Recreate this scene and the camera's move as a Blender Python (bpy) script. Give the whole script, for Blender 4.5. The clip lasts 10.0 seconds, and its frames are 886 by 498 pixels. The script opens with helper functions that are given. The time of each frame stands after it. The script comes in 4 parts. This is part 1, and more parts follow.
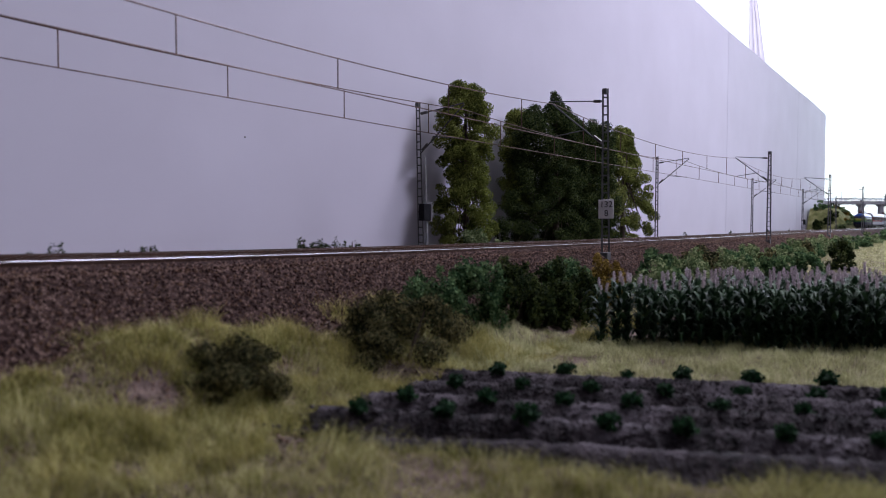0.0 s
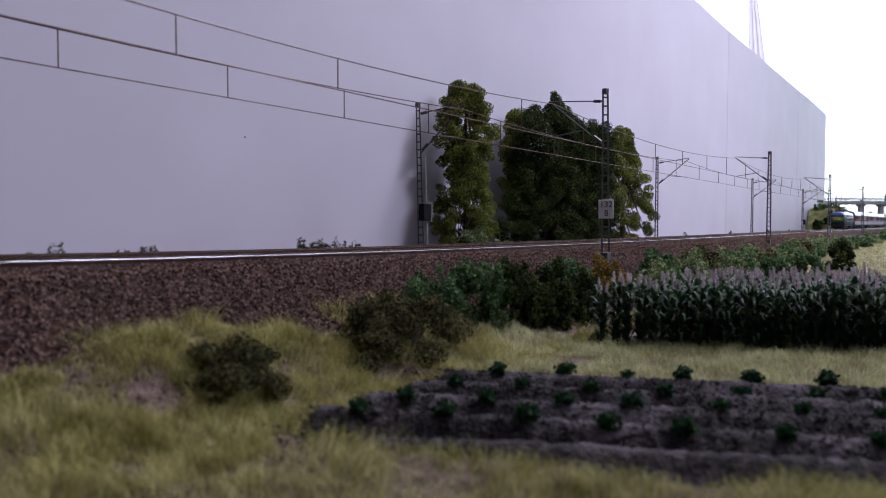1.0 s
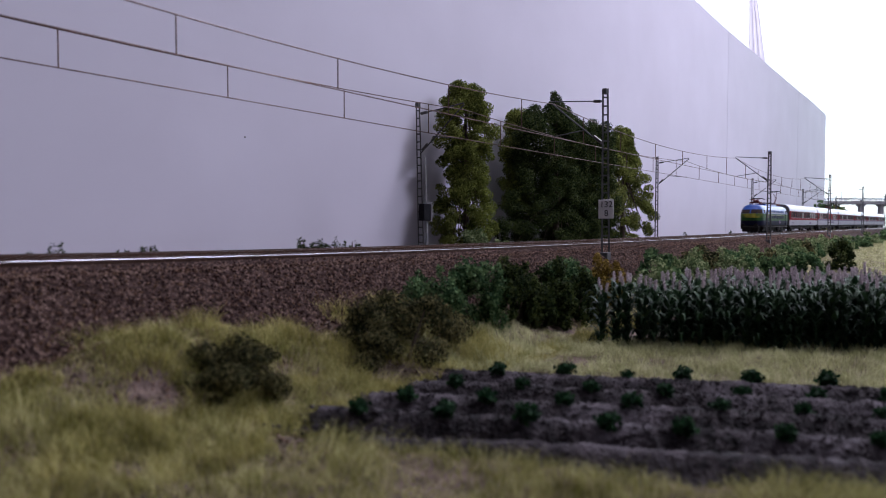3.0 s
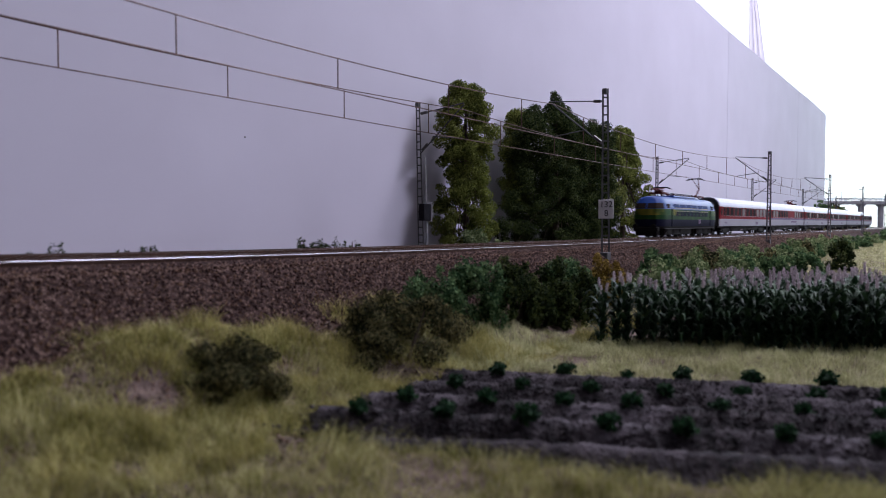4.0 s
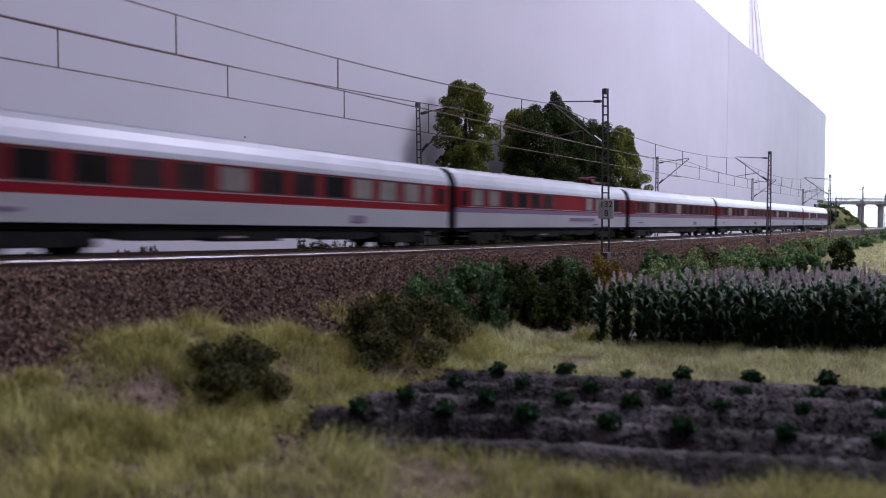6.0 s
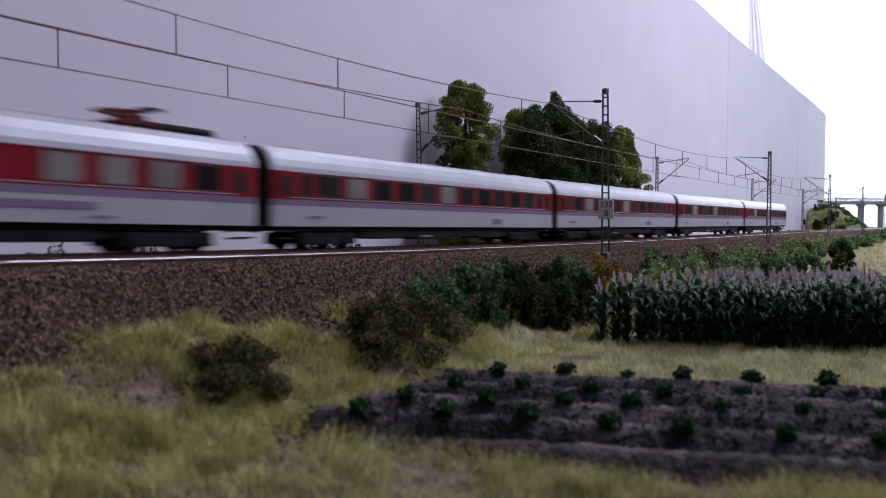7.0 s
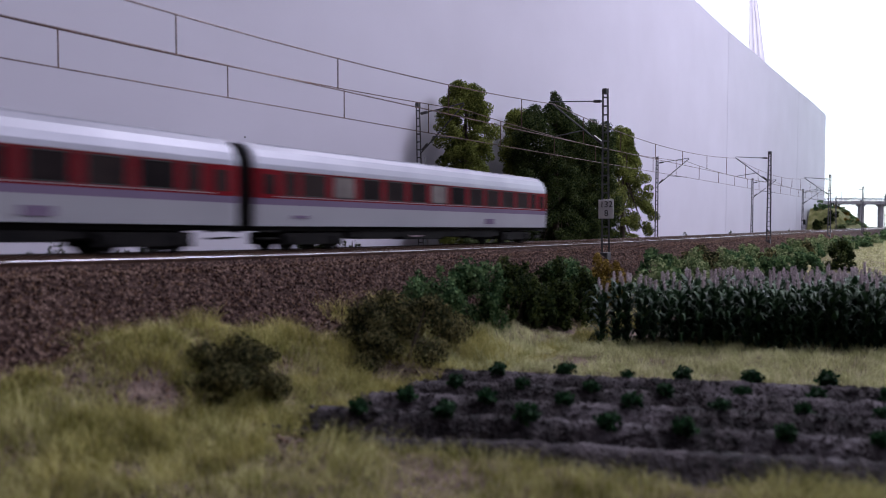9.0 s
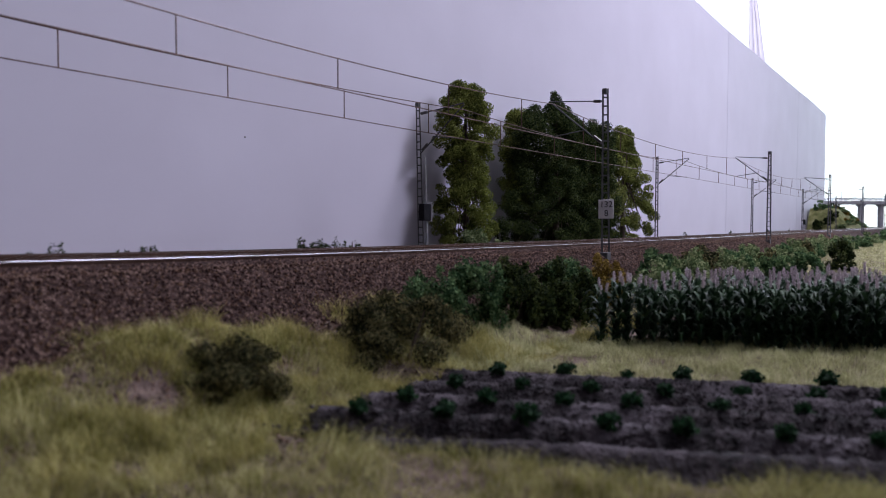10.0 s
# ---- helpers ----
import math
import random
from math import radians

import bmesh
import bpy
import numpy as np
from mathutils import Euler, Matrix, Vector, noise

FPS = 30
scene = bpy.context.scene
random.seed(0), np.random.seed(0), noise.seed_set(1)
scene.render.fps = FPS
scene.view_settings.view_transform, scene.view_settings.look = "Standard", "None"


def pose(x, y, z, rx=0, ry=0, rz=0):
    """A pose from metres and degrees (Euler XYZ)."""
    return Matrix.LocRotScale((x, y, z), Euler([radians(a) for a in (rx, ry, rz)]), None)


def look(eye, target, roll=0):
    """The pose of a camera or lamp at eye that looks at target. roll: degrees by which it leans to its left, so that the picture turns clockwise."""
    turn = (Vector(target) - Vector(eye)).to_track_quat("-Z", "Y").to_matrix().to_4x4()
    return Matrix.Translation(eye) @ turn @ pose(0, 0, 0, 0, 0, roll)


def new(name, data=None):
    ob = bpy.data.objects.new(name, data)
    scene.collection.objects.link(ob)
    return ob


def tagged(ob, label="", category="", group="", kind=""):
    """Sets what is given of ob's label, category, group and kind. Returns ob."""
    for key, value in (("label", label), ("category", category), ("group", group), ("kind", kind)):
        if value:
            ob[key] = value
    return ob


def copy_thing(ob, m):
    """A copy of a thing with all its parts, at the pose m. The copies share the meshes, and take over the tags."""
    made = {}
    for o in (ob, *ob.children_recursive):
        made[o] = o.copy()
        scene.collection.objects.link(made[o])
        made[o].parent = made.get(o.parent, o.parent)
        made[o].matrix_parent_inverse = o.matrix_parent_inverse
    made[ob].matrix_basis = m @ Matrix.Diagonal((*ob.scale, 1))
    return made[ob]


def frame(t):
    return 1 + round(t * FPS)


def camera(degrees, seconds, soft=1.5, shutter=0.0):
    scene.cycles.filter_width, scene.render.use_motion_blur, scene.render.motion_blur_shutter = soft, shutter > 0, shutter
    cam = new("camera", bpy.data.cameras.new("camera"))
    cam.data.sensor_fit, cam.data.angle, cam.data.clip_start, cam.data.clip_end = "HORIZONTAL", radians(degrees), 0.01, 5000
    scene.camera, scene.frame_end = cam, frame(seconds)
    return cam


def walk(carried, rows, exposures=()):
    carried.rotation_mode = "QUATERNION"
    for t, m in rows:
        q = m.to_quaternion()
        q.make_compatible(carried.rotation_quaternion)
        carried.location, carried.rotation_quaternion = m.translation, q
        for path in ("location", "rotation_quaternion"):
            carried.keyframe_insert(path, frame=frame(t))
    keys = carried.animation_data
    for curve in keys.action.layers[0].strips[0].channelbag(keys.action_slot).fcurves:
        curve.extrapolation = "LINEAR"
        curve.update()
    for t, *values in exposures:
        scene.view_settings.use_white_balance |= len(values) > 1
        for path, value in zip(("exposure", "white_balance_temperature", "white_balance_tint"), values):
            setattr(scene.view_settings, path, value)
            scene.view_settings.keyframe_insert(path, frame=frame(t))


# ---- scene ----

# Built in millimetres of the model layout; MM turns them into metres.
MM = 0.001
EYE_Z = 48.0

# ---- camera and its walk ----
cam = camera(64.6, 10.0, soft=0.95, shutter=0.55)
cam.data.dof.use_dof = True
cam.data.dof.focus_distance = 0.62
cam.data.dof.aperture_fstop = 25.0
CAM_POSE = look((0, 0, EYE_Z * MM), (0.8136, 0.5814, EYE_Z * MM - math.tan(math.atan(45 / 1240))))
walk(cam, [(0, CAM_POSE), (10.0, CAM_POSE)])

# ---- world and lights ----
world = bpy.data.worlds.new("room_air")
scene.world = world
world.use_nodes = True
world.node_tree.nodes["Background"].inputs[0].default_value = (0.86, 0.88, 1.0, 1)
world.node_tree.nodes["Background"].inputs[1].default_value = 0.25
scene.view_settings.exposure = 0.0


def area_lamp(name, eye, target, sx, sy, watts, colour):
    data = bpy.data.lights.new(name, "AREA")
    data.shape, data.size, data.size_y, data.energy, data.color = "RECTANGLE", sx * MM, sy * MM, watts, colour
    ob = new(name, data)
    ob.matrix_world = look([c * MM for c in eye], [c * MM for c in target])
    return ob


area_lamp("window_daylight", (5300, 100, 950), (600, 250, 60), 2600, 1700, 118, (0.74, 0.81, 1.0))
# Unseen key light, placed by the direction of the tree's shadow on the board.
area_lamp("unseen_room_light", (1300, -1250, 1440), (450, 300, 60), 560, 420, 36, (0.80, 0.79, 1.0))
# Overhead fill added to brighten grass and leaf tops; its source is not known.
area_lamp("unseen_room_light", (1150, 40, 1440), (850, 60, 0), 900, 300, 31, (0.86, 0.83, 1.0))


# ---- materials ----
def node_mat(name, colours, rough=0.7, metal=0.0, scale=300.0, bump=0.0, bump_scale=900.0, island=0.0, objrand=0.0,
             stain=0.0, stain_scale=25.0, stain_colour=(0.2, 0.18, 0.15), spec=0.5, coat=0.0, translucent=0.0, stain_full=0.75):
    """A surface of mixed colours with fine grain, larger stains and relief; scales are per metre."""
    m = bpy.data.materials.new(name)
    m.use_nodes = True
    nt = m.node_tree
    n, ln = nt.nodes, nt.links
    b = n["Principled BSDF"]
    tc = n.new("ShaderNodeTexCoord")
    nz = n.new("ShaderNodeTexNoise")
    nz.inputs["Scale"].default_value, nz.inputs["Detail"].default_value = scale, 6
    ln.new(tc.outputs["Object"], nz.inputs["Vector"])
    ramp = n.new("ShaderNodeValToRGB")
    while len(ramp.color_ramp.elements) < len(colours):
        ramp.color_ramp.elements.new(0.5)
    for i, c in enumerate(colours):
        e = ramp.color_ramp.elements[i]
        e.position = 0.3 + 0.4 * i / max(1, len(colours) - 1)
        e.color = (*c, 1)
    fac = nz.outputs["Fac"]
    if island or objrand:
        src = n.new("ShaderNodeNewGeometry").outputs["Random Per Island"] if island else n.new("ShaderNodeObjectInfo").outputs["Random"]
        amt = island or objrand
        mr = n.new("ShaderNodeMapRange")
        mr.inputs["To Min"].default_value, mr.inputs["To Max"].default_value = -amt / 2, amt / 2
        ln.new(src, mr.inputs["Value"])
        add = n.new("ShaderNodeMath")
        ln.new(fac, add.inputs[0]), ln.new(mr.outputs[0], add.inputs[1])
        fac = add.outputs[0]
    ln.new(fac, ramp.inputs["Fac"])
    col = ramp.outputs["Color"]
    if stain:
        ns = n.new("ShaderNodeTexNoise")
        ns.inputs["Scale"].default_value, ns.inputs["Detail"].default_value = stain_scale, 5
        ln.new(tc.outputs["Object"], ns.inputs["Vector"])
        mr = n.new("ShaderNodeMapRange")
        mr.inputs["From Min"].default_value, mr.inputs["From Max"].default_value = 0.45, stain_full
        mr.inputs["To Max"].default_value = stain
        ln.new(ns.outputs["Fac"], mr.inputs["Value"])
        mx = n.new("ShaderNodeMix")
        mx.data_type = "RGBA"
        mx.inputs[7].default_value = (*stain_colour, 1)
        ln.new(mr.outputs[0], mx.inputs[0]), ln.new(col, mx.inputs[6])
        col = mx.outputs[2]
    ln.new(col, b.inputs["Base Color"])
    b.inputs["Roughness"].default_value, b.inputs["Metallic"].default_value = rough, metal
    b.inputs["Specular IOR Level"].default_value = spec
    b.inputs["Coat Weight"].default_value = coat
    if translucent:
        tr, ms = n.new("ShaderNodeBsdfTranslucent"), n.new("ShaderNodeMixShader")
        ln.new(col, tr.inputs["Color"])
        ms.inputs[0].default_value = translucent
        ln.new(b.outputs[0], ms.inputs[1]), ln.new(tr.outputs[0], ms.inputs[2])
        ln.new(ms.outputs[0], n["Material Output"].inputs["Surface"])
    if bump:
        nb = n.new("ShaderNodeTexNoise")
        nb.inputs["Scale"].default_value, nb.inputs["Detail"].default_value = bump_scale, 8
        ln.new(tc.outputs["Object"], nb.inputs["Vector"])
        bn = n.new("ShaderNodeBump")
        bn.inputs["Strength"].default_value, bn.inputs["Distance"].default_value = 1.0, bump * MM
        ln.new(nb.outputs["Fac"], bn.inputs["Height"])
        ln.new(bn.outputs["Normal"], b.inputs["Normal"])
    return m


def glow_mat(name, colour, strength):
    m = bpy.data.materials.new(name)
    m.use_nodes = True
    b = m.node_tree.nodes["Principled BSDF"]
    b.inputs["Base Color"].default_value = (*colour, 1)
    b.inputs["Emission Color"].default_value, b.inputs["Emission Strength"].default_value = (*colour, 1), strength
    return m


M_BOARD = node_mat("painted_backdrop_board", [(0.47, 0.455, 0.525), (0.515, 0.50, 0.575)], 0.75, scale=9, bump=0.03, bump_scale=400,
                   stain=0.25, stain_scale=3.0, stain_colour=(0.43, 0.41, 0.47), spec=0.25)
M_WALL = node_mat("room_plaster", [(0.28, 0.27, 0.28), (0.34, 0.33, 0.34)], 0.85, scale=4, bump=0.4, bump_scale=200)
M_FLOOR = node_mat("room_floor_lino", [(0.2, 0.19, 0.19), (0.26, 0.25, 0.24)], 0.5, scale=6)
M_GLOW = glow_mat("bright_daylight", (0.90, 0.98, 1.0), 1.25)
M_EARTH = node_mat("earth_scatter", [(0.05, 0.034, 0.03), (0.11, 0.078, 0.066), (0.19, 0.14, 0.115)], 0.95, scale=260, bump=1.2,
                   bump_scale=700, stain=0.5, stain_scale=35, stain_colour=(0.10, 0.09, 0.035), spec=0.2)
M_SOIL = node_mat("tilled_soil", [(0.005, 0.004, 0.005), (0.018, 0.014, 0.016), (0.07, 0.058, 0.062)], 0.9, scale=330, bump=1.0,
                  bump_scale=900, stain=0.9, stain_scale=42, stain_colour=(0.185, 0.16, 0.18), stain_full=0.8, spec=0.25)
M_BALLAST_BED = node_mat("ballast_fines", [(0.016, 0.010, 0.009), (0.04, 0.025, 0.022), (0.08, 0.052, 0.046)], 0.95, scale=500, bump=1.4,
                         bump_scale=650, spec=0.02)
M_STONE = node_mat("ballast_stone", [(0.017, 0.009, 0.008), (0.039, 0.021, 0.017), (0.07, 0.038, 0.031), (0.125, 0.074, 0.042), (0.21, 0.145, 0.12)], 0.9, scale=300, island=0.9, spec=0.03)
M_RAIL_TOP = node_mat("polished_rail_steel", [(0.5, 0.48, 0.5), (0.62, 0.6, 0.62)], 0.36, 1.0, scale=200)
# Lighter metal that puts the bright line of reflection on the front rail.
M_RAIL_EDGE = node_mat("glint_rail_edge", [(0.62, 0.6, 0.62), (0.75, 0.73, 0.75)], 0.42, 1.0, scale=200)
M_RAIL = node_mat("rusty_rail_side", [(0.04, 0.024, 0.018), (0.08, 0.048, 0.036)], 0.9, scale=300, spec=0.05)
M_SLEEPER = node_mat("sleeper_plastic", [(0.045, 0.035, 0.03), (0.08, 0.065, 0.055)], 0.9, scale=400, objrand=0.5, spec=0.02)
M_MAST = node_mat("grey_mast_metal", [(0.05, 0.05, 0.055), (0.10, 0.10, 0.105)], 0.7, scale=250, spec=0.2)
M_MAST_PALE = node_mat("pale_grey_mast", [(0.25, 0.25, 0.26), (0.34, 0.34, 0.35)], 0.6, 0.2, scale=250)
M_WIRE = node_mat("copper_wire", [(0.05, 0.026, 0.021), (0.12, 0.06, 0.046)], 0.5, 0.4, scale=300)
M_INSULATOR = node_mat("dark_insulator", [(0.02, 0.018, 0.018), (0.04, 0.03, 0.03)], 0.4)
M_SIGN = node_mat("sign_enamel", [(0.45, 0.44, 0.47), (0.55, 0.54, 0.57)], 0.5, scale=200)
M_BLACK = node_mat("black_paint", [(0.010, 0.010, 0.012), (0.02, 0.02, 0.023)], 0.9, scale=200, spec=0.02)
M_TRUNK = node_mat("bark", [(0.04, 0.028, 0.02), (0.09, 0.065, 0.045)], 0.9, scale=300, bump=0.5)
M_LEAF_OLIVE = node_mat("olive_leaf_flock", [(0.042, 0.054, 0.011), (0.10, 0.122, 0.026), (0.21, 0.235, 0.055)], 0.85, scale=60, island=0.6, spec=0.08, translucent=0.35)
M_LEAF_DARK = node_mat("dark_green_leaf_flock", [(0.009, 0.016, 0.005), (0.022, 0.036, 0.011), (0.062, 0.08, 0.024)], 0.85, scale=60, island=0.6, spec=0.08, translucent=0.35)
M_LEAF_GREEN = node_mat("green_leaf_flock", [(0.024, 0.054, 0.022), (0.056, 0.115, 0.046), (0.135, 0.205, 0.09)], 0.85, scale=80, island=0.7, spec=0.08, translucent=0.35)
M_LEAF_BROWN = node_mat("brownish_leaf_flock", [(0.014, 0.018, 0.008), (0.042, 0.046, 0.019), (0.155, 0.135, 0.058)], 0.9, scale=80, island=0.8, spec=0.08, translucent=0.35)
M_LEAF_PALE = node_mat("pale_green_leaf_flock", [(0.06, 0.092, 0.036), (0.135, 0.185, 0.08), (0.27, 0.31, 0.16)], 0.85, scale=80, island=0.7, spec=0.08, translucent=0.35)
M_LEAF_YELLOW = node_mat("ochre_leaf_flock", [(0.08, 0.052, 0.01), (0.18, 0.12, 0.022), (0.30, 0.21, 0.05)], 0.85, scale=80, island=0.7, spec=0.08, translucent=0.35)
M_GRASS = node_mat("straw_olive_grass_fibre", [(0.15, 0.15, 0.04), (0.33, 0.315, 0.11), (0.56, 0.525, 0.26)], 0.8, scale=110, island=0.5, spec=0.1, translucent=0.3)
M_GRASS_DARK = node_mat("mossy_grass_fibre", [(0.15, 0.14, 0.04), (0.33, 0.305, 0.095), (0.54, 0.49, 0.21)], 0.8, scale=110, island=0.5, spec=0.1, translucent=0.3)
M_MAIZE = node_mat("maize_leaf", [(0.005, 0.019, 0.008), (0.011, 0.030, 0.013), (0.036, 0.072, 0.033)], 0.5, scale=150, island=0.6, spec=0.12, translucent=0.15)
M_TASSEL = node_mat("mauve_maize_tassel", [(0.46, 0.38, 0.41), (0.74, 0.64, 0.68)], 0.9, scale=300, objrand=0.5, spec=0.1)
M_CROP = node_mat("crop_leaf", [(0.004, 0.018, 0.007), (0.011, 0.038, 0.015), (0.032, 0.08, 0.032)], 0.7, scale=200, island=0.6, spec=0.1, translucent=0.3)
M_ROOF = node_mat("silver_roof_paint", [(0.25, 0.25, 0.30), (0.31, 0.31, 0.36)], 0.48, 0.3, scale=40, spec=0.3)
M_RED = node_mat("traffic_red_coach_paint", [(0.135, 0.007, 0.012), (0.18, 0.009, 0.016)], 0.75, scale=30, spec=0.06)
M_LILAC = node_mat("grey_lilac_stripe", [(0.125, 0.095, 0.15), (0.16, 0.12, 0.185)], 0.75, scale=30, spec=0.05)
M_WHITE = node_mat("light_grey_coach_paint", [(0.26, 0.255, 0.285), (0.30, 0.295, 0.325)], 0.7, scale=30, stain=0.2, stain_scale=60, stain_colour=(0.27, 0.26, 0.29), spec=0.05)
M_LINE = node_mat("white_trim_line", [(0.27, 0.2, 0.22), (0.34, 0.26, 0.28)], 0.6, spec=0.1)
M_UNDER = node_mat("underframe_black", [(0.008, 0.008, 0.009), (0.018, 0.016, 0.016)], 0.8, scale=200, spec=0.1)
M_PANE = node_mat("dark_tinted_pane", [(0.010, 0.008, 0.009), (0.03, 0.022, 0.022)], 0.8, scale=60, objrand=0.8, spec=0.03)
# Paler pane colour paints in the bright interior showing through some windows.
M_PANE_LIT = node_mat("lit_pane_tone", [(0.10, 0.085, 0.085), (0.20, 0.175, 0.17)], 0.6, scale=60, spec=0.06)
M_BELLOWS = node_mat("rubber_gangway", [(0.02, 0.02, 0.022), (0.04, 0.04, 0.042)], 0.85)
M_BLUE = node_mat("bright_blue_paint", [(0.004, 0.026, 0.135), (0.008, 0.042, 0.185)], 0.42, scale=25, spec=0.18)
M_NAVY = node_mat("dark_navy_paint", [(0.005, 0.006, 0.018), (0.009, 0.010, 0.026)], 0.7, scale=25, spec=0.05)
M_GRASS_PALE = node_mat("pale_straw_grass_fibre", [(0.25, 0.26, 0.11), (0.47, 0.475, 0.24), (0.70, 0.69, 0.42)], 0.8, scale=110, island=0.5, spec=0.1, translucent=0.3)
M_HILL = node_mat("hillside_grass_mat", [(0.10, 0.11, 0.04), (0.19, 0.19, 0.08), (0.30, 0.285, 0.15)], 0.95, scale=60, bump=2.5, bump_scale=150, stain=0.7, stain_scale=14, stain_colour=(0.05, 0.07, 0.025), spec=0.03)
M_MEADOW = node_mat("painted_meadow_scene", [(0.005, 0.022, 0.008), (0.010, 0.042, 0.009), (0.03, 0.07, 0.012)], 0.65, scale=70, stain=0.5, stain_scale=28,
                    stain_colour=(0.008, 0.045, 0.018), spec=0.08)
M_MURAL = node_mat("painted_village_scene", [(0.006, 0.022, 0.05), (0.009, 0.036, 0.025), (0.03, 0.065, 0.018), (0.12, 0.11, 0.025)], 0.65, scale=45, spec=0.08)
M_SUNFLOWER = node_mat("painted_sunflower_field", [(0.01, 0.05, 0.012), (0.03, 0.055, 0.012), (0.2, 0.165, 0.02)], 0.65, scale=50, spec=0.08)
M_OCHRE_LINE = node_mat("ochre_trim_line", [(0.13, 0.12, 0.05), (0.18, 0.17, 0.075)], 0.5)
M_NAVY_PANE = node_mat("dark_blue_window", [(0.008, 0.02, 0.08), (0.012, 0.03, 0.11)], 0.7, scale=25, spec=0.06)
M_PANTO = node_mat("red_pantograph_frame", [(0.055, 0.008, 0.008), (0.09, 0.011, 0.011)], 0.6, spec=0.15)
M_CONCRETE = node_mat("bridge_concrete", [(0.30, 0.30, 0.34), (0.38, 0.38, 0.42)], 0.8, scale=60, bump=0.3)
M_STEEL_BLUE = node_mat("bridge_blue_steel", [(0.12, 0.15, 0.26), (0.18, 0.21, 0.33)], 0.55, scale=60)
M_PINK = node_mat("pale_pink_curtain", [(0.83, 0.73, 0.85), (0.88, 0.79, 0.9)], 0.9, scale=8, translucent=0.3)


# ---- mesh helpers ----
def finish(ob, parent):
    if parent is not None:
        ob.parent = parent
    return ob


def part(name, bm, mats, parent=None, label="", smooth=False):
    """Links a bmesh in millimetres as one mesh object under a thing or part."""
    bmesh.ops.scale(bm, vec=(MM, MM, MM), verts=bm.verts)
    me = bpy.data.meshes.new(name)
    bm.to_mesh(me)
    bm.free()
    for m in (mats if isinstance(mats, (list, tuple)) else [mats]):
        me.materials.append(m)
    if smooth:
        me.shade_smooth()
    ob = finish(new(name, me), parent)
    return tagged(ob, label) if label else ob


def np_part(name, verts, faces, mat, parent=None, label="", smooth=False):
    me = bpy.data.meshes.new(name)
    me.from_pydata((np.asarray(verts) * MM).tolist(), [], np.asarray(faces).tolist())
    me.materials.append(mat)
    if smooth:
        me.shade_smooth()
    ob = finish(new(name, me), parent)
    return tagged(ob, label) if label else ob


def thing(name, label, category, group="", at=None):
    ob = new(name)
    ob.empty_display_size = 0.005
    if at is not None:
        ob.matrix_world = at
    return tagged(ob, label, category, group)


def mpose(x, y, z, rx=0, ry=0, rz=0):
    return pose(x * MM, y * MM, z * MM, rx, ry, rz)


def box(bm, x0, x1, y0, y1, z0, z1, mat=0, bevel=0.0):
    vs = bmesh.ops.create_cube(bm, size=1.0)["verts"]
    for v in vs:
        v.co = Vector(((x0 + x1) / 2 + v.co.x * (x1 - x0), (y0 + y1) / 2 + v.co.y * (y1 - y0), (z0 + z1) / 2 + v.co.z * (z1 - z0)))
    fs = {f for v in vs for f in v.link_faces}
    for f in fs:
        f.material_index = mat
    if bevel:
        es = list({e for v in vs for e in v.link_edges})
        r = bmesh.ops.bevel(bm, geom=es, offset=bevel, segments=2, affect="EDGES", profile=0.5)
        for f in r["faces"]:
            f.material_index = mat
    return bm


def rod(bm, a, b, r0, r1=None, n=8, mat=0):
    a, b = Vector(a), Vector(b)
    r1 = r0 if r1 is None else r1
    d = b - a
    m = Matrix.Translation((a + b) / 2) @ d.to_track_quat("Z", "Y").to_matrix().to_4x4()
    g = bmesh.ops.create_cone(bm, cap_ends=True, segments=n, radius1=r0, radius2=r1, depth=d.length, matrix=m)
    for f in {f for v in g["verts"] for f in v.link_faces}:
        f.material_index = mat
    return bm


def tube(bm, pts, r, n=6):
    """One bent wire through the points."""
    rings = []
    for i, p in enumerate(pts):
        d = (Vector(pts[min(i + 1, len(pts) - 1)]) - Vector(pts[max(i - 1, 0)])).normalized()
        a = d.cross(Vector((0, 0, 1))).normalized()
        b = a.cross(d)
        rings.append([bm.verts.new(Vector(p) + (a * math.cos(k * 6.28319 / n) + b * math.sin(k * 6.28319 / n)) * r) for k in range(n)])
    for u, v in zip(rings, rings[1:]):
        for k in range(n):
            bm.faces.new((u[k], u[(k + 1) % n], v[(k + 1) % n], v[k]))
    return bm


def smooth01(t):
    t = min(1.0, max(0.0, t))
    return t * t * (3 - 2 * t)


# ---- the line: gentle curve in plan, gentle gradient ----
Y_FAR, Y_NEAR = 266.0, 220.0


def bend(x):
    """A wide curve between x = 350 and 700, straight on both sides of it."""
    d = max(0.0, x - 350.0)
    return -3.8e-5 * d * d if d < 350 else -4.655 - 0.0266 * (d - 350)


def settle(x):
    """Heights over the lens level shrink a little down the line."""
    return 1 - 0.055 * smooth01((x - 440) / 1200)


def rail_z(x):
    if x < 86:
        return 37.5 + 4.0 * (1 - math.exp((x - 86) / 190))
    return 32.6 + 4.9 * math.exp(-(x - 86) / 240) + 15.4 * (1 - settle(x))


STATIONS = [-700 + 25 * i for i in range(0, 60)] + [800 + 60 * i for i in range(0, 72)]


def sweep(bm, section, stations=STATIONS, mats=None, z_of=rail_z, closed=True):
    """Sweeps a section of (y, z above rail top) along the line."""
    rows = []
    for x in stations:
        rows.append([bm.verts.new((x, y + bend(x), z_of(x) + z)) for y, z in section])
    k = len(section)
    for a, b in zip(rows, rows[1:]):
        for i in range(k if closed else k - 1):
            j = (i + 1) % k
            f = bm.faces.new((a[i], b[i], b[j], a[j]))
            f.material_index = mats[i] if mats else 0
    return bm


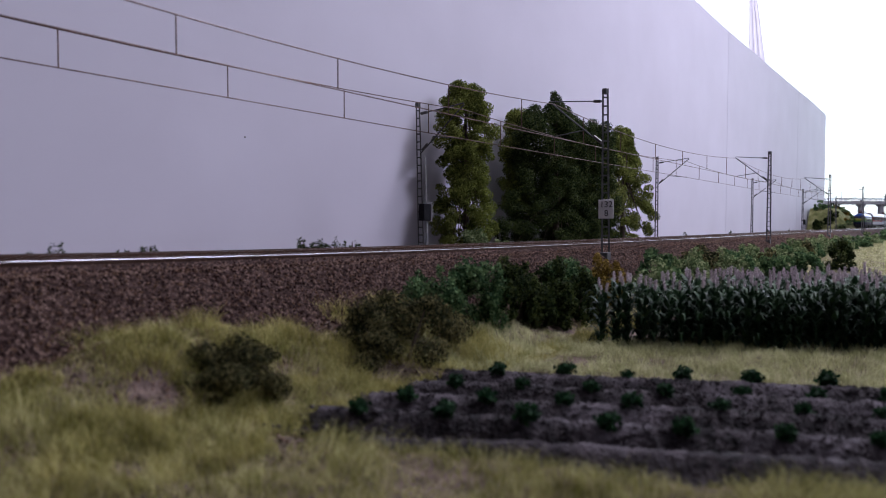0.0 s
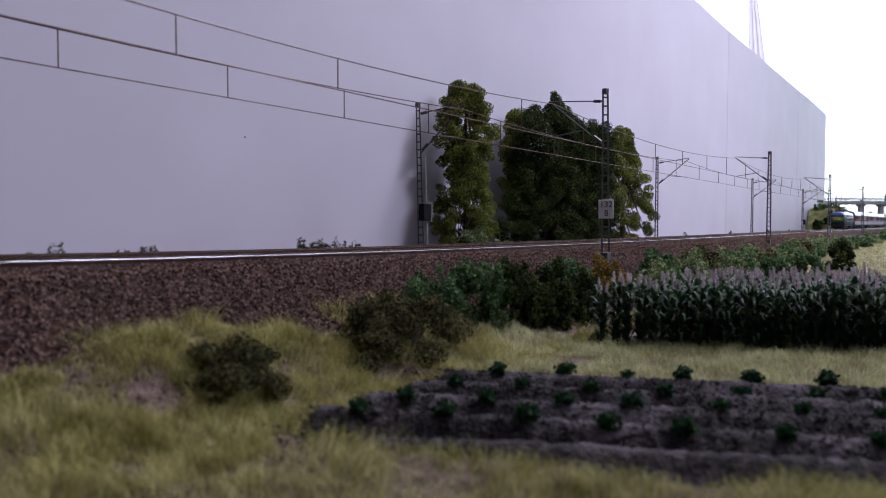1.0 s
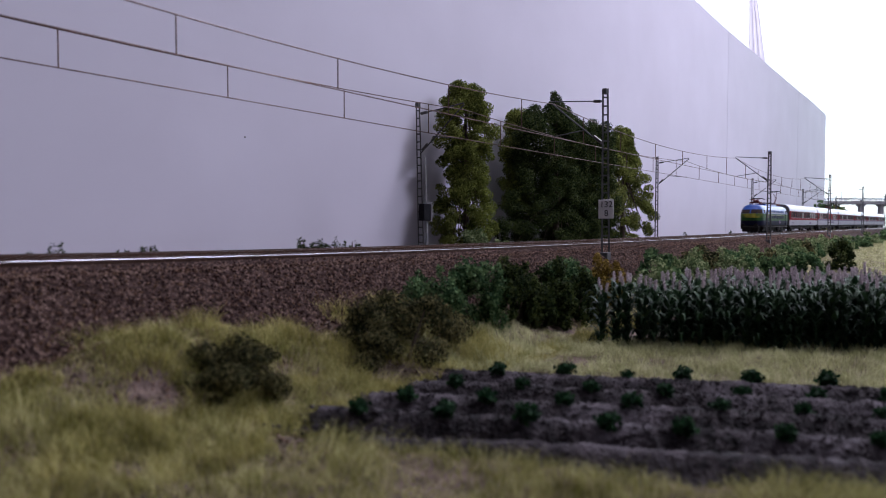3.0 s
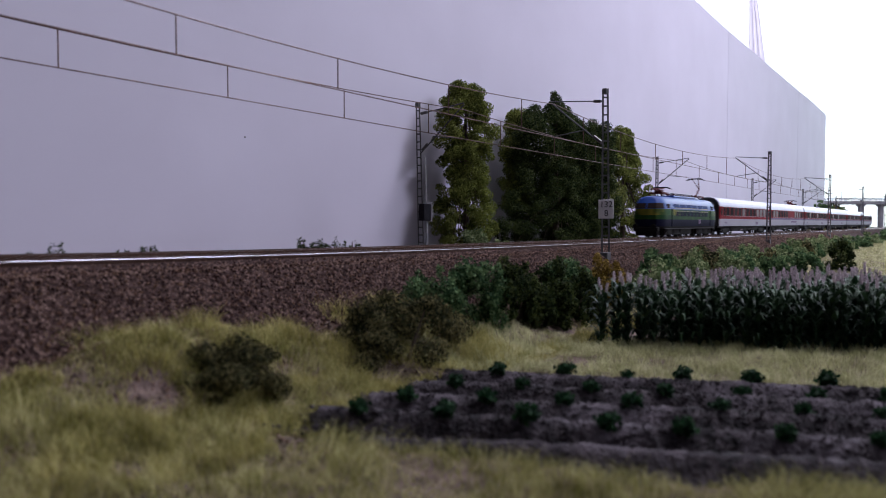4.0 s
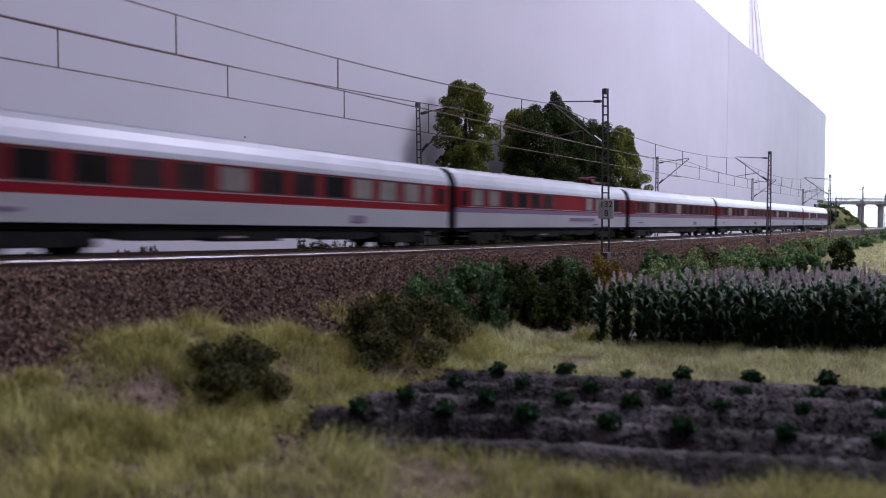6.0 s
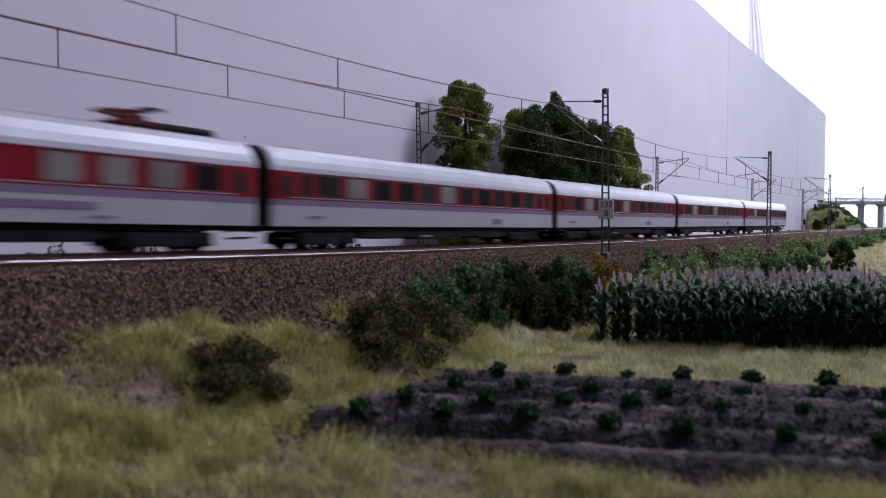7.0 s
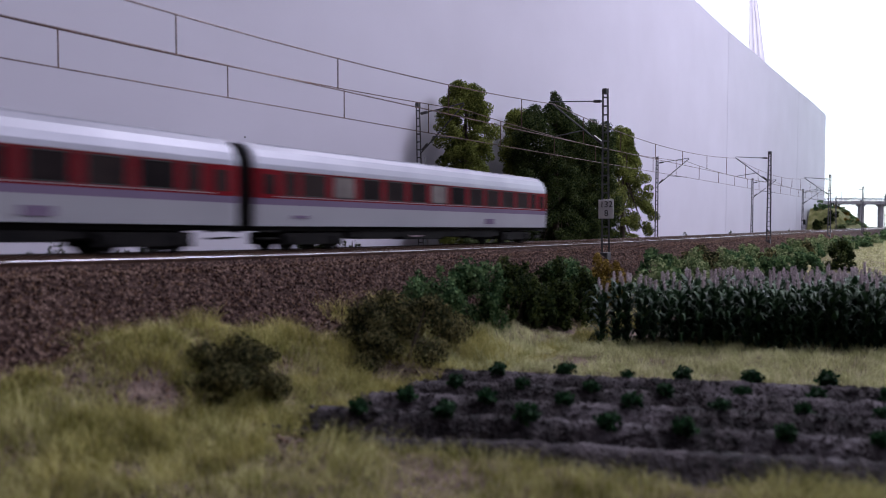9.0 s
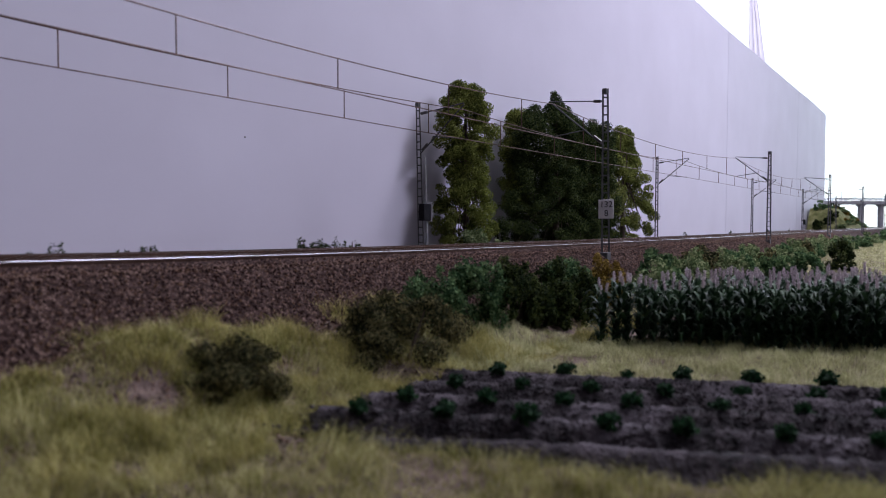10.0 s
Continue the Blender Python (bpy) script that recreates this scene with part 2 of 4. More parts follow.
# ---- room ----
def room():
    X0, X1, Y0, Y1, Z0, Z1 = -1600, 5600, -1500, 1900, -900, 1652
    def slab(name, *b, mat=M_WALL):
        bm = bmesh.new()
        box(bm, *b)
        return tagged(part(name, bm, mat), kind="structure")
    slab("floor", X0 - 80, X1 + 80, Y0 - 80, Y1 + 80, Z0 - 60, Z0, mat=M_FLOOR)
    slab("ceiling", X0 - 80, 3300, Y0 - 80, Y1 + 80, Z1, Z1 + 60)
    slab("wall_west", X0 - 80, X0, Y0, Y1, Z0, Z1)
    slab("wall_south", X0 - 80, X1 + 80, Y0 - 80, Y0, Z0, Z1)
    slab("wall_north", X0 - 80, X1 + 80, Y1, Y1 + 80, Z0, Z1)
    # the window wall: sill, lintel and two piers round one wide opening
    slab("wall_east", X1, X1 + 80, Y0, Y1, Z0, -150)
    slab("backdrop", X1 + 300, X1 + 310, Y0 - 600, Y1 + 600, -700, 4300, mat=M_GLOW)
    slab("backdrop_above", 3300, X1 + 310, Y0 - 600, Y1 + 600, 4300, 4310, mat=M_GLOW)


room()


# Made-up housing above each unseen room light, out of view.
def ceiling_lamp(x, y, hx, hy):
    t = thing("ceiling_lamp", "added white box above an unseen room light", "ceiling lamp", "ceiling lamps", at=mpose(x, y, 1650))
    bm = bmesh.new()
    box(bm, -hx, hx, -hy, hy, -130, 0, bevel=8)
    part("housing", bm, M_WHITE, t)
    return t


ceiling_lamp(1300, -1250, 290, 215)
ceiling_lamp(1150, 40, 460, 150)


def curtain():
    """One folded sheet of cloth."""
    n, vs, fs = 40, [], []
    for i in range(n + 1):
        q = i / n - 0.5
        for z, w, c in ((-890, 0.95, 0.0), (860, 0.85, 0.0), (1200, 0.4, -0.26), (2600, 0.32, -0.3)):
            fold = 2.5 * math.sin(i * 0.5)
            vs.append((3859 + 60 * (q * w + c) + 0.81 * fold, 791 - 84 * (q * w + c) + 0.58 * fold, z))
    for i in range(n):
        for j in range(3):
            k = i * 4 + j
            fs.append((k, k + 4, k + 5, k + 1))
    tagged(np_part("curtain", vs, fs, M_PINK, smooth=True), "long pale pink curtain hanging by the window", "curtain")


curtain()


# ---- backdrop board behind the line ----
def backdrop_board():
    t = thing("backdrop_board", "tall lilac-grey painted backdrop boards standing behind the tracks", "backdrop", at=mpose(0, 0, 0))
    tagged(t, kind="structure")
    plan = [(-1500, 372, 452, 0.3), (-420, 366, 452, 0.3), (1515, 366, 441, 0.9), (2357, 366, 449, 0.9), (2560, 366, 452, 0.9)]
    for (xa, ya, za, ga), (xb, yb, zb, gb) in zip(plan, plan[1:]):
        bm = bmesh.new()
        n = 10
        fr, bk = [], []
        for i in range(n + 1):
            s = i / n
            x, y = xa + ga + (xb - xa - ga - gb) * s, ya + (yb - ya) * s
            fr.append([bm.verts.new((x, y, 0)), bm.verts.new((x, y, za + (zb - za) * s))])
            bk.append([bm.verts.new((x, y + 8, 0)), bm.verts.new((x, y + 8, za + (zb - za) * s))])
        for i in range(n):
            bm.faces.new((fr[i][0], fr[i + 1][0], fr[i + 1][1], fr[i][1]))
            bm.faces.new((bk[i + 1][0], bk[i][0], bk[i][1], bk[i + 1][1]))
            bm.faces.new((fr[i][1], fr[i + 1][1], bk[i + 1][1], bk[i][1]))
        for i in (0, n):
            bm.faces.new((fr[i][0], fr[i][1], bk[i][1], bk[i][0]))
        bmesh.ops.recalc_face_normals(bm, faces=bm.faces)
        part("panel", bm, M_BOARD, t)
    # last panel, set back behind the hill
    bm = bmesh.new()
    box(bm, 2561, 2990, 369, 377, 0, 457)
    part("panel", bm, M_BOARD, t)
    bm = bmesh.new()
    rod(bm, (293.5, 365.6, 103.4), (293.5, 366.4, 103.4), 0.55, n=8)
    part("screw_head", bm, M_MAST, t)
    return t


backdrop_board()


# ---- ground ----
FIELD_O = Vector((114.6, 118.0))
FIELD_A = Vector((0.40, -0.9165))
FIELD_B = Vector((0.9165, 0.40))


def field_ab(x, y):
    d = Vector((x, y)) - FIELD_O
    b = d.dot(FIELD_B)
    return d.dot(FIELD_A) - 0.44 * b, b


def ground_z(x, y):
    yb = y - bend(x)
    toe = 122 if x > 130 else 100 + 22 * smooth01((x - 50) / 80)
    top = 17 - 5 * smooth01((x - 150) / 200)
    z = top * smooth01((yb - toe) / (172 - toe))
    if x > 900:
        z = max(z, 14 * smooth01((x - 900) / 1200))
    if yb > 300:
        z += 14 * smooth01((yb - 300) / 12)
    z += 6.0 * math.exp(-((x - 101) / 19) ** 2 - ((y - 158) / 11) ** 2)
    z += 1.6 * noise.noise(Vector((x / 23, y / 23, 1.3))) + 0.6 * noise.noise(Vector((x / 7, y / 7, 4.0)))
    a, b = field_ab(x, y)
    inside = smooth01((a + 6) / 10) * smooth01((b + 9 + 0.1 * max(0.0, a)) / 8) * smooth01((68 - b) / 6)
    return z * (1 - inside) - 1.0 * inside


def grid(name, xs, ys, zf, mat, smooth=True):
    vs = [(x, y, zf(x, y)) for x in xs for y in ys]
    k = len(ys)
    fs = [(i * k + j, (i + 1) * k + j, (i + 1) * k + j + 1, i * k + j + 1) for i in range(len(xs) - 1) for j in range(k - 1)]
    return np_part(name, vs, fs, mat, smooth=smooth)


def ground():
    xs = [-1500, -900, -500, -300, -200] + [-140 + 4 * i for i in range(160)] + [500 + 14 * i for i in range(60)] + [1340 + 60 * i for i in range(62)]
    ys = [-700, -500, -300, -200, -140] + [-100 + 4 * i for i in range(80)] + [222 + 10 * i for i in range(9)] + [320, 340, 364, 400]
    g = grid("ground", xs, ys, ground_z, M_EARTH)
    tagged(g, "brown earth scatter ground of the layout", kind="structure")
    bm = bmesh.new()
    box(bm, -1500, 5060, -700, 420, -40, -14)
    tagged(part("baseboard", bm, M_FLOOR), kind="structure")


ground()


def field():
    """Tilled field with ridges along its length."""
    na, nb = 170, 62
    vs, fs = [], []
    for i in range(na + 1):
        for j in range(nb + 1):
            a = -10 + 230 * i / na
            b0 = -10 - 0.1 * max(0.0, a)
            b = b0 + (66 - b0) * j / nb
            w = 1.5 * noise.noise(Vector((a / 30, b / 20, 7)))
            p = FIELD_O + FIELD_A * (a + 0.44 * b) + FIELD_B * b
            ridge = 3.0 * math.cos((b - 5.2 + w) * 2 * math.pi / 16.1)
            edge = smooth01((a + 10) / 8) * smooth01((b - b0) / 6) * smooth01((66 - b) / 5)
            lump = 0.9 * noise.noise(Vector((a / 3.0, b / 3.0, 2))) + 0.6 * noise.noise(Vector((a / 1.3, b / 1.3, 5)))
            vs.append((p.x, p.y, -1.6 + edge * (2.6 + ridge + lump)))
    for i in range(na):
        for j in range(nb):
            k = i * (nb + 1) + j
            fs.append((k, k + nb + 1, k + nb + 2, k + 1))
    tagged(np_part("field_soil", vs, fs, M_SOIL, smooth=True), "dark tilled soil field with low ridges", kind="structure")


field()


# ---- track ----
def ballast_bed():
    bm = bmesh.new()
    sec = [(318, -24), (300, -3.0), (214, -3.0), (209.5, -1.4), (187, -3.6), (158, -26), (158, -60), (318, -60)]
    sweep(bm, sec)
    bmesh.ops.recalc_face_normals(bm, faces=bm.faces)
    tagged(part("ballast_bed", bm, M_BALLAST_BED), "dark reddish-brown ballast bed of the two tracks", kind="structure")


ballast_bed()


def track(yc, label):
    t = thing("railway_track", label, "track", "double track line", at=mpose(0, 0, 0))
    for s in (-1, 1):
        y = yc + s * 8.7
        bm = bmesh.new()
        # Only the front rail's near bevel takes the lighter metal, as its glint.
        glint = 2 if (s < 0 and yc < 240) else 1
        sweep(bm, [(y - 0.4, 0), (y + 0.4, 0), (y + 0.5, -0.2), (y + 0.5, -0.75), (y + 0.2, -1.9), (y + 0.9, -2.4), (y - 0.9, -2.4), (y - 0.2, -1.9),
                   (y - 0.5, -0.75), (y - 0.45, -0.12)], mats=[0, 1, 1, 1, 1, 1, 1, 1, 1, glint])
        bmesh.ops.recalc_face_normals(bm, faces=bm.faces)
        part("rail", bm, [M_RAIL_TOP, M_RAIL, M_RAIL_EDGE], t)
    bm = bmesh.new()
    box(bm, -1.5, 1.5, -15, 15, -2.2, 0, bevel=0.25)
    proto = part("sleeper", bm, M_SLEEPER, t)
    proto.location = (-100 * MM, yc * MM, (rail_z(-100) - 2.4) * MM)
    for i in range(1, 210):
        x = -100 + 7.0 * i
        ob = finish(new("sleeper", proto.data), t)
        ob.location = (x * MM, (yc + bend(x)) * MM, (rail_z(x) - 2.4) * MM)
    bm = bmesh.new()
    for i in range(210, 480):
        x = -100 + 7.0 * i
        box(bm, x - 1.5, x + 1.5, yc + bend(x) - 15, yc + bend(x) + 15, rail_z(x) - 4.6, rail_z(x) - 2.4)
    tagged(part("distant_sleepers", bm, M_SLEEPER, t), kind="stuff")
    return t


track(Y_NEAR, "model railway track with shiny rail heads on brown ballast")
track(Y_FAR, "model railway track with shiny rail heads behind the front track")


# ---- overhead line ----
def lattice_mast(x, y, ztop, side, label, lean=0.0, box_on=False, pale=False, z0=None, wide=2.4, arm=36.0, wire_top=122.0, wire_low=106.5):
    """Lattice mast with a bracket that reaches arm mm over its track; side is +1 towards the backdrop, -1 away from it."""
    yb = y + bend(x)
    z0 = rail_z(x) - 5 if z0 is None else z0
    t = thing("catenary_mast", label, "catenary mast", "catenary masts", at=mpose(x, yb, z0, 0, lean, 0))
    h = ztop - z0
    metal = M_MAST_PALE if pale else M_MAST
    turn = Matrix.Rotation(radians(-50), 4, "Z")
    for s in (-1, 1):
        bm = bmesh.new()
        w0, w1 = wide, wide * 0.64
        n = 6
        ring = []
        for i in range(n + 1):
            k = i / n
            w = w0 + (w1 - w0) * k
            ring.append([bm.verts.new((s * w + dx, dy, h * k)) for dx, dy in ((-0.4, -0.8), (0.4, -0.8), (0.4, 0.8), (-0.4, 0.8))])
        for a, b in zip(ring, ring[1:]):
            for i in range(4):
                bm.faces.new((a[i], a[(i + 1) % 4], b[(i + 1) % 4], b[i]))
        bm.faces.new(ring[-1])
        bmesh.ops.recalc_face_normals(bm, faces=bm.faces)
        bmesh.ops.transform(bm, matrix=turn, verts=bm.verts)
        part("upright", bm, metal, t)
    bm = bmesh.new()
    n = 19
    for i in range(1, n):
        z = h * i / n
        w = wide * (1 - 0.36 * i / n)
        box(bm, -w, w, -0.6, 0.6, z - 0.45, z + 0.45)
    bmesh.ops.transform(bm, matrix=turn, verts=bm.verts)
    part("rungs", bm, metal, t)
    bm = bmesh.new()
    box(bm, -wide * 0.85, wide * 0.85, -1.4, 1.4, h - 3.5, h, bevel=0.3)
    part("cap", bm, metal, t)
    bm = bmesh.new()
    box(bm, -3.2, 3.2, -2.6, 2.6, -9, 0.3, bevel=0.5)
    part("foot", bm, M_MAST, t)
    zt, zl = wire_top - z0, wire_low - z0
    bm = bmesh.new()
    rod(bm, (0, side * 1.0, h - 8), (0, side * (arm + 3), zt + 6), 0.42, n=6)
    part("top_tube", bm, metal, t)
    bm = bmesh.new()
    rod(bm, (0, side * 1.0, zl - 8), (0, side * (arm + 3), zt + 5), 0.5, n=6)
    part("strut", bm, metal, t)
    bm = bmesh.new()
    rod(bm, (0, side * arm * 0.36, zl + 3.5), (0, side * (arm + 1), zl + 0.5), 0.36, n=6)
    part("registration_arm", bm, metal, t)
    for z in (zl - 7, h - 8):
        bm = bmesh.new()
        k = (1.0 if z < h - 10 else 0.0)
        dz = k * (zt + 5 - zl + 8) / (arm + 2) * 5
        dz2 = (1 - k) * (zt + 6 - h + 8) / (arm + 2) * 5
        rod(bm, (0, side * 3, z + dz * 0.4 + dz2 * 0.4), (0, side * 8, z + dz * 1.4 + dz2 * 1.4), 1.05, n=8)
        part("insulator", bm, M_INSULATOR, t)
    if box_on:
        bm = bmesh.new()
        box(bm, -3.5, 3.5, -6.5, -2.5, 17, 29, bevel=0.5)
        part("switch_box", bm, M_BLACK, t)
    return t


NEAR_X = [-64, 439, 914, 1359, 1814, 2320]
FAR_X = [-90, 397, 872, 1348, 1816, 2313]
Y_MAST_NEAR, Y_MAST_FAR = 182.0, 303.0
near_masts = [lattice_mast(x, Y_MAST_NEAR, EYE_Z + 88 * settle(x), 1, "grey lattice catenary mast with a bracket arm on the ballast shoulder",
                           lean=-1.3 if i == 1 else 0.0, wire_top=EYE_Z + 77.5 * settle(x), wire_low=EYE_Z + 59 * settle(x)) for i, x in enumerate(NEAR_X)]
far_masts = [lattice_mast(x, Y_MAST_FAR, EYE_Z + 85 * settle(x), -1, "grey lattice catenary mast with a bracket arm by the backdrop",
                          lean=-2.0 if i == 1 else 0.0, box_on=(i == 4), wide=1.75, arm=36, wire_top=EYE_Z + 75 * settle(x), wire_low=EYE_Z + 57 * settle(x)) for i, x in enumerate(FAR_X)]


def catenary(yc, masts, zm, zs, zc, label, droppers):
    """Messenger wire with sag, contact wire and droppers as one line of wire."""
    t = thing("overhead_line", label, "overhead wire", "overhead lines", at=mpose(0, 0, 0))
    for a, b in zip(masts, masts[1:]):
        bm = bmesh.new()
        pts = []
        for i in range(17):
            k = i / 16
            x = a + (b - a) * k
            pts.append((x, yc + bend(x), EYE_Z + settle(x) * (zs + (zm - zs) * (2 * abs(k - 0.5)) ** 2 - EYE_Z)))
        tube(bm, pts, 0.28)
        part("messenger_wire", bm, M_WIRE, t)
        bm = bmesh.new()
        run = [a + (b - a) * i / 8 for i in range(9)]
        tube(bm, [(x, yc + bend(x), EYE_Z + settle(x) * (zc - EYE_Z)) for x in run], 0.28)
        part("contact_wire", bm, M_WIRE, t)
        for k in droppers:
            x = a + (b - a) * k
            z = zs + (zm - zs) * (2 * abs(k - 0.5)) ** 2
            bm = bmesh.new()
            rod(bm, (x, yc + bend(x), EYE_Z + settle(x) * (zc - EYE_Z)), (x, yc + bend(x), EYE_Z + settle(x) * (z - EYE_Z)), 0.3, n=5)
            part("dropper", bm, M_WIRE, t)
    return t


catenary(Y_NEAR, NEAR_X, 130.0, 120.8, 107.3, "thin copper-brown overhead wires with droppers above the front track", (0.1, 0.25, 0.42, 0.58, 0.75, 0.91))
catenary(Y_FAR, FAR_X, 125.0, 119.2, 105.2, "thin copper-brown overhead wires with droppers above the back track", (0.1, 0.28, 0.45, 0.604, 0.76, 0.917))


def text_mesh(body, size, mat, parent, m, name="lettering"):
    cu = bpy.data.curves.new(name, "FONT")
    cu.body, cu.size, cu.extrude, cu.align_x, cu.align_y = body, size * MM, 0.05 * MM, "CENTER", "CENTER"
    tmp = bpy.data.objects.new("tmp_text", cu)
    scene.collection.objects.link(tmp)
    me = bpy.data.meshes.new_from_object(tmp.evaluated_get(bpy.context.evaluated_depsgraph_get()))
    bpy.data.objects.remove(tmp)
    me.name = name
    me.materials.clear()
    me.materials.append(mat)
    ob = finish(new(name, me), parent)
    ob.matrix_basis = m
    return ob


def kilometre_sign(mast):
    """Kilometre board 132 / 8 screwed to the front mast, facing along the line and out to the field."""
    plate = bmesh.new()
    box(plate, -5.0, 5.0, -0.35, 0.35, -6.2, 6.2, bevel=0.3)
    p = part("kilometre_board", plate, M_SIGN, mast, "pale grey board with dark figures 132 over 8")
    p.matrix_basis = mpose(-2.4, -1.4, 28.8, 0, 0, -54)
    for s, z in (("132", 2.9), ("8", -2.8)):
        text_mesh(s, 5.6, M_BLACK, p, mpose(0, -0.45, z, 90, 0, 0))


kilometre_sign(near_masts[1])


def signal_post():
    t = thing("signal_post", "thin pale grey signal post with a small black signal box", "railway signal", at=mpose(401, 300, 25))
    bm = bmesh.new()
    rod(bm, (0, 0, 0), (-3.0, 0, 70), 0.8, 0.6, 10)
    part("post", bm, M_MAST_PALE, t)
    bm = bmesh.new()
    box(bm, -8, 0.6, -2.8, 2.0, 25, 37, bevel=0.6)
    b = part("signal_box", bm, M_BLACK, t)
    bm = bmesh.new()
    box(bm, 0.6, 1.2, -3.2, 2.4, 24.5, 38, bevel=0.1)
    part("backing_board", bm, M_SIGN, b)
    return t


signal_post()


# ---- vegetation ----

def leaf_cloud(blobs, n, size, seed, flat=0.35, shell=0.45):
    """Many small leaf quads spread through ellipsoid clumps: verts, faces. blobs: (x, y, z, rx, ry, rz)."""
    r = np.random.default_rng(seed)
    bl = np.array(blobs, float)
    vol = (bl[:, 3] * bl[:, 4] * bl[:, 5]) ** (2 / 3)
    idx = r.choice(len(bl), n, p=vol / vol.sum())
    d = r.normal(size=(n, 3))
    d /= np.linalg.norm(d, axis=1)[:, None]
    rad = shell + (1.05 - shell) * r.random(n) ** 0.6
    c = bl[idx, :3] + d * bl[idx, 3:] * rad[:, None]
    u = r.normal(size=(n, 3))
    u /= np.linalg.norm(u, axis=1)[:, None]
    v = np.cross(u, d + flat * r.normal(size=(n, 3)))
    v /= np.linalg.norm(v, axis=1)[:, None] + 1e-9
    s = size * (0.55 + 0.9 * r.random(n))[:, None]
    verts = np.stack([c - u * s, c + v * s * 0.7, c + u * s, c - v * s * 0.7], 1).reshape(-1, 3)
    faces = np.arange(4 * n).reshape(n, 4)
    return verts, faces


def tree(name, x, y, z0, clumps, n, size, mat, label, seed, trunk_h, trunk_r=3.0):
    t = thing(name, label, "tree", "trees by the backdrop", at=mpose(x, y, z0))
    bm = bmesh.new()
    rod(bm, (0, 0, -6), (0.5, 0, trunk_h * 0.45), trunk_r, trunk_r * 0.7, 10)
    rod(bm, (0.5, 0, trunk_h * 0.45), (0, 0.5, trunk_h), trunk_r * 0.7, trunk_r * 0.2, 8)
    for i in range(14):
        k = 0.25 + 0.7 * i / 14
        c = clumps[i % len(clumps)]
        rod(bm, (0.3, 0, trunk_h * k), (c[0] * 0.8, c[1] * 0.8, c[2]), trunk_r * 0.25, 0.25, 5)
    part("trunk", bm, M_TRUNK, t)
    vs, fs = leaf_cloud(clumps, n, size, seed)
    np_part("crown", vs, fs, mat, t)
    return t


def crown_clumps(z_lo, z_hi, rx, ry, shape, count, size, seed):
    """Clumps that fill a crown of half-widths rx and ry; shape(k) is its relative width at share k of the height."""
    r = np.random.default_rng(seed)
    out = []
    for i in range(count):
        k = ((i + 0.5) / count) ** 0.9
        a, q = i * 2.39996 + r.normal() * 0.4, math.sqrt(0.08 + 0.92 * r.random())
        w = shape(k)
        s = size * (0.7 + 0.6 * r.random())
        out.append((math.cos(a) * q * max(1.0, rx * w - s * 0.8), math.sin(a) * q * max(1.0, ry * w - s * 0.8), z_lo + (z_hi - z_lo) * k, s * 1.1, s, s * 0.8))
    return out


def trees():
    tree("broadleaf_tree", 506, 337, 22, crown_clumps(8, 144, 40, 27, lambda k: (0.95 + 0.13 * math.sin(k * 11)) * (1 - 0.12 * k - 0.25 * k ** 8), 190, 6.0, 3),
         85000, 0.7, M_LEAF_OLIVE, "tall narrow olive-green model tree close to the backdrop", 3, 140)
    tree("broadleaf_tree", 614, 348, 22, crown_clumps(40, 136, 30, 14, lambda k: 1 - 0.45 * k ** 4, 90, 7.0, 4),
         40000, 0.75, M_LEAF_OLIVE, "olive-green model tree half hidden behind a darker one", 4, 120)
    tuft = [(-6, 0, 142, 16, 9, 8), (2, 1, 149, 11, 8, 7), (-3, -1, 154, 7, 6, 6), (-6, 0, 159, 4, 4, 4), (16, 0, 143, 14, 9, 8), (28, 3, 137, 14, 9, 8)]
    tree("broadleaf_tree", 664, 330, 22, crown_clumps(4, 138, 118, 32, lambda k: (0.88 + 0.12 * math.sin(k * 9)) * (1 - 0.42 * k ** 3), 300, 8.0, 5) + tuft * 2,
         130000, 0.8, M_LEAF_DARK, "tall dense dark green model tree by the backdrop", 5, 150, 4.0)
    tree("broadleaf_tree", 752, 333, 22, crown_clumps(4, 140, 86, 32, lambda k: (0.9 + 0.1 * math.sin(k * 8)) * (1 - 0.4 * k ** 4), 220, 8.0, 7),
         95000, 0.8, M_LEAF_DARK, "broad dense dark green model tree by the backdrop", 7, 135, 4.0)
    tree("broadleaf_tree", 872, 338, 20, crown_clumps(8, 148, 130, 26, lambda k: (0.78 + 0.3 * math.sin(k * 3.3)) * (1 - 0.8 * k ** 1.6), 150, 7.2, 6),
         72000, 0.85, M_LEAF_OLIVE, "spreading olive-green model tree with open branches", 6, 140, 3.5)


trees()


def bush(x, y, z, rx, ry, h, mat, label, seed, n=1800, size=1.2, group="bushes"):
    t = thing("bush", label, "bush", group, at=mpose(x, y, z))
    r = np.random.default_rng(seed)
    cl = []
    for i in range(38):
        a = r.random() * 6.283
        q = math.sqrt(r.random()) * 0.9
        zz = h * (0.02 + 0.95 * r.random() ** 1.2 * math.sqrt(max(0.05, 1 - q * q)))
        s = 0.11 + 0.25 * r.random() ** 1.5
        cl.append((math.cos(a) * q * rx, math.sin(a) * q * ry, zz, rx * s, ry * s, h * s * 0.75))
    bm = bmesh.new()
    for i in range(9):
        c = cl[i]
        rod(bm, (c[0] * 0.2, c[1] * 0.2, -2), (c[0], c[1], c[2]), 0.6, 0.2, 5)
    part("woody_base", bm, M_TRUNK, t)
    vs, fs = leaf_cloud(cl, int(n * 1.6), size * 0.78, seed, shell=0.3)
    np_part("foliage", vs, fs, mat, t)
    return t


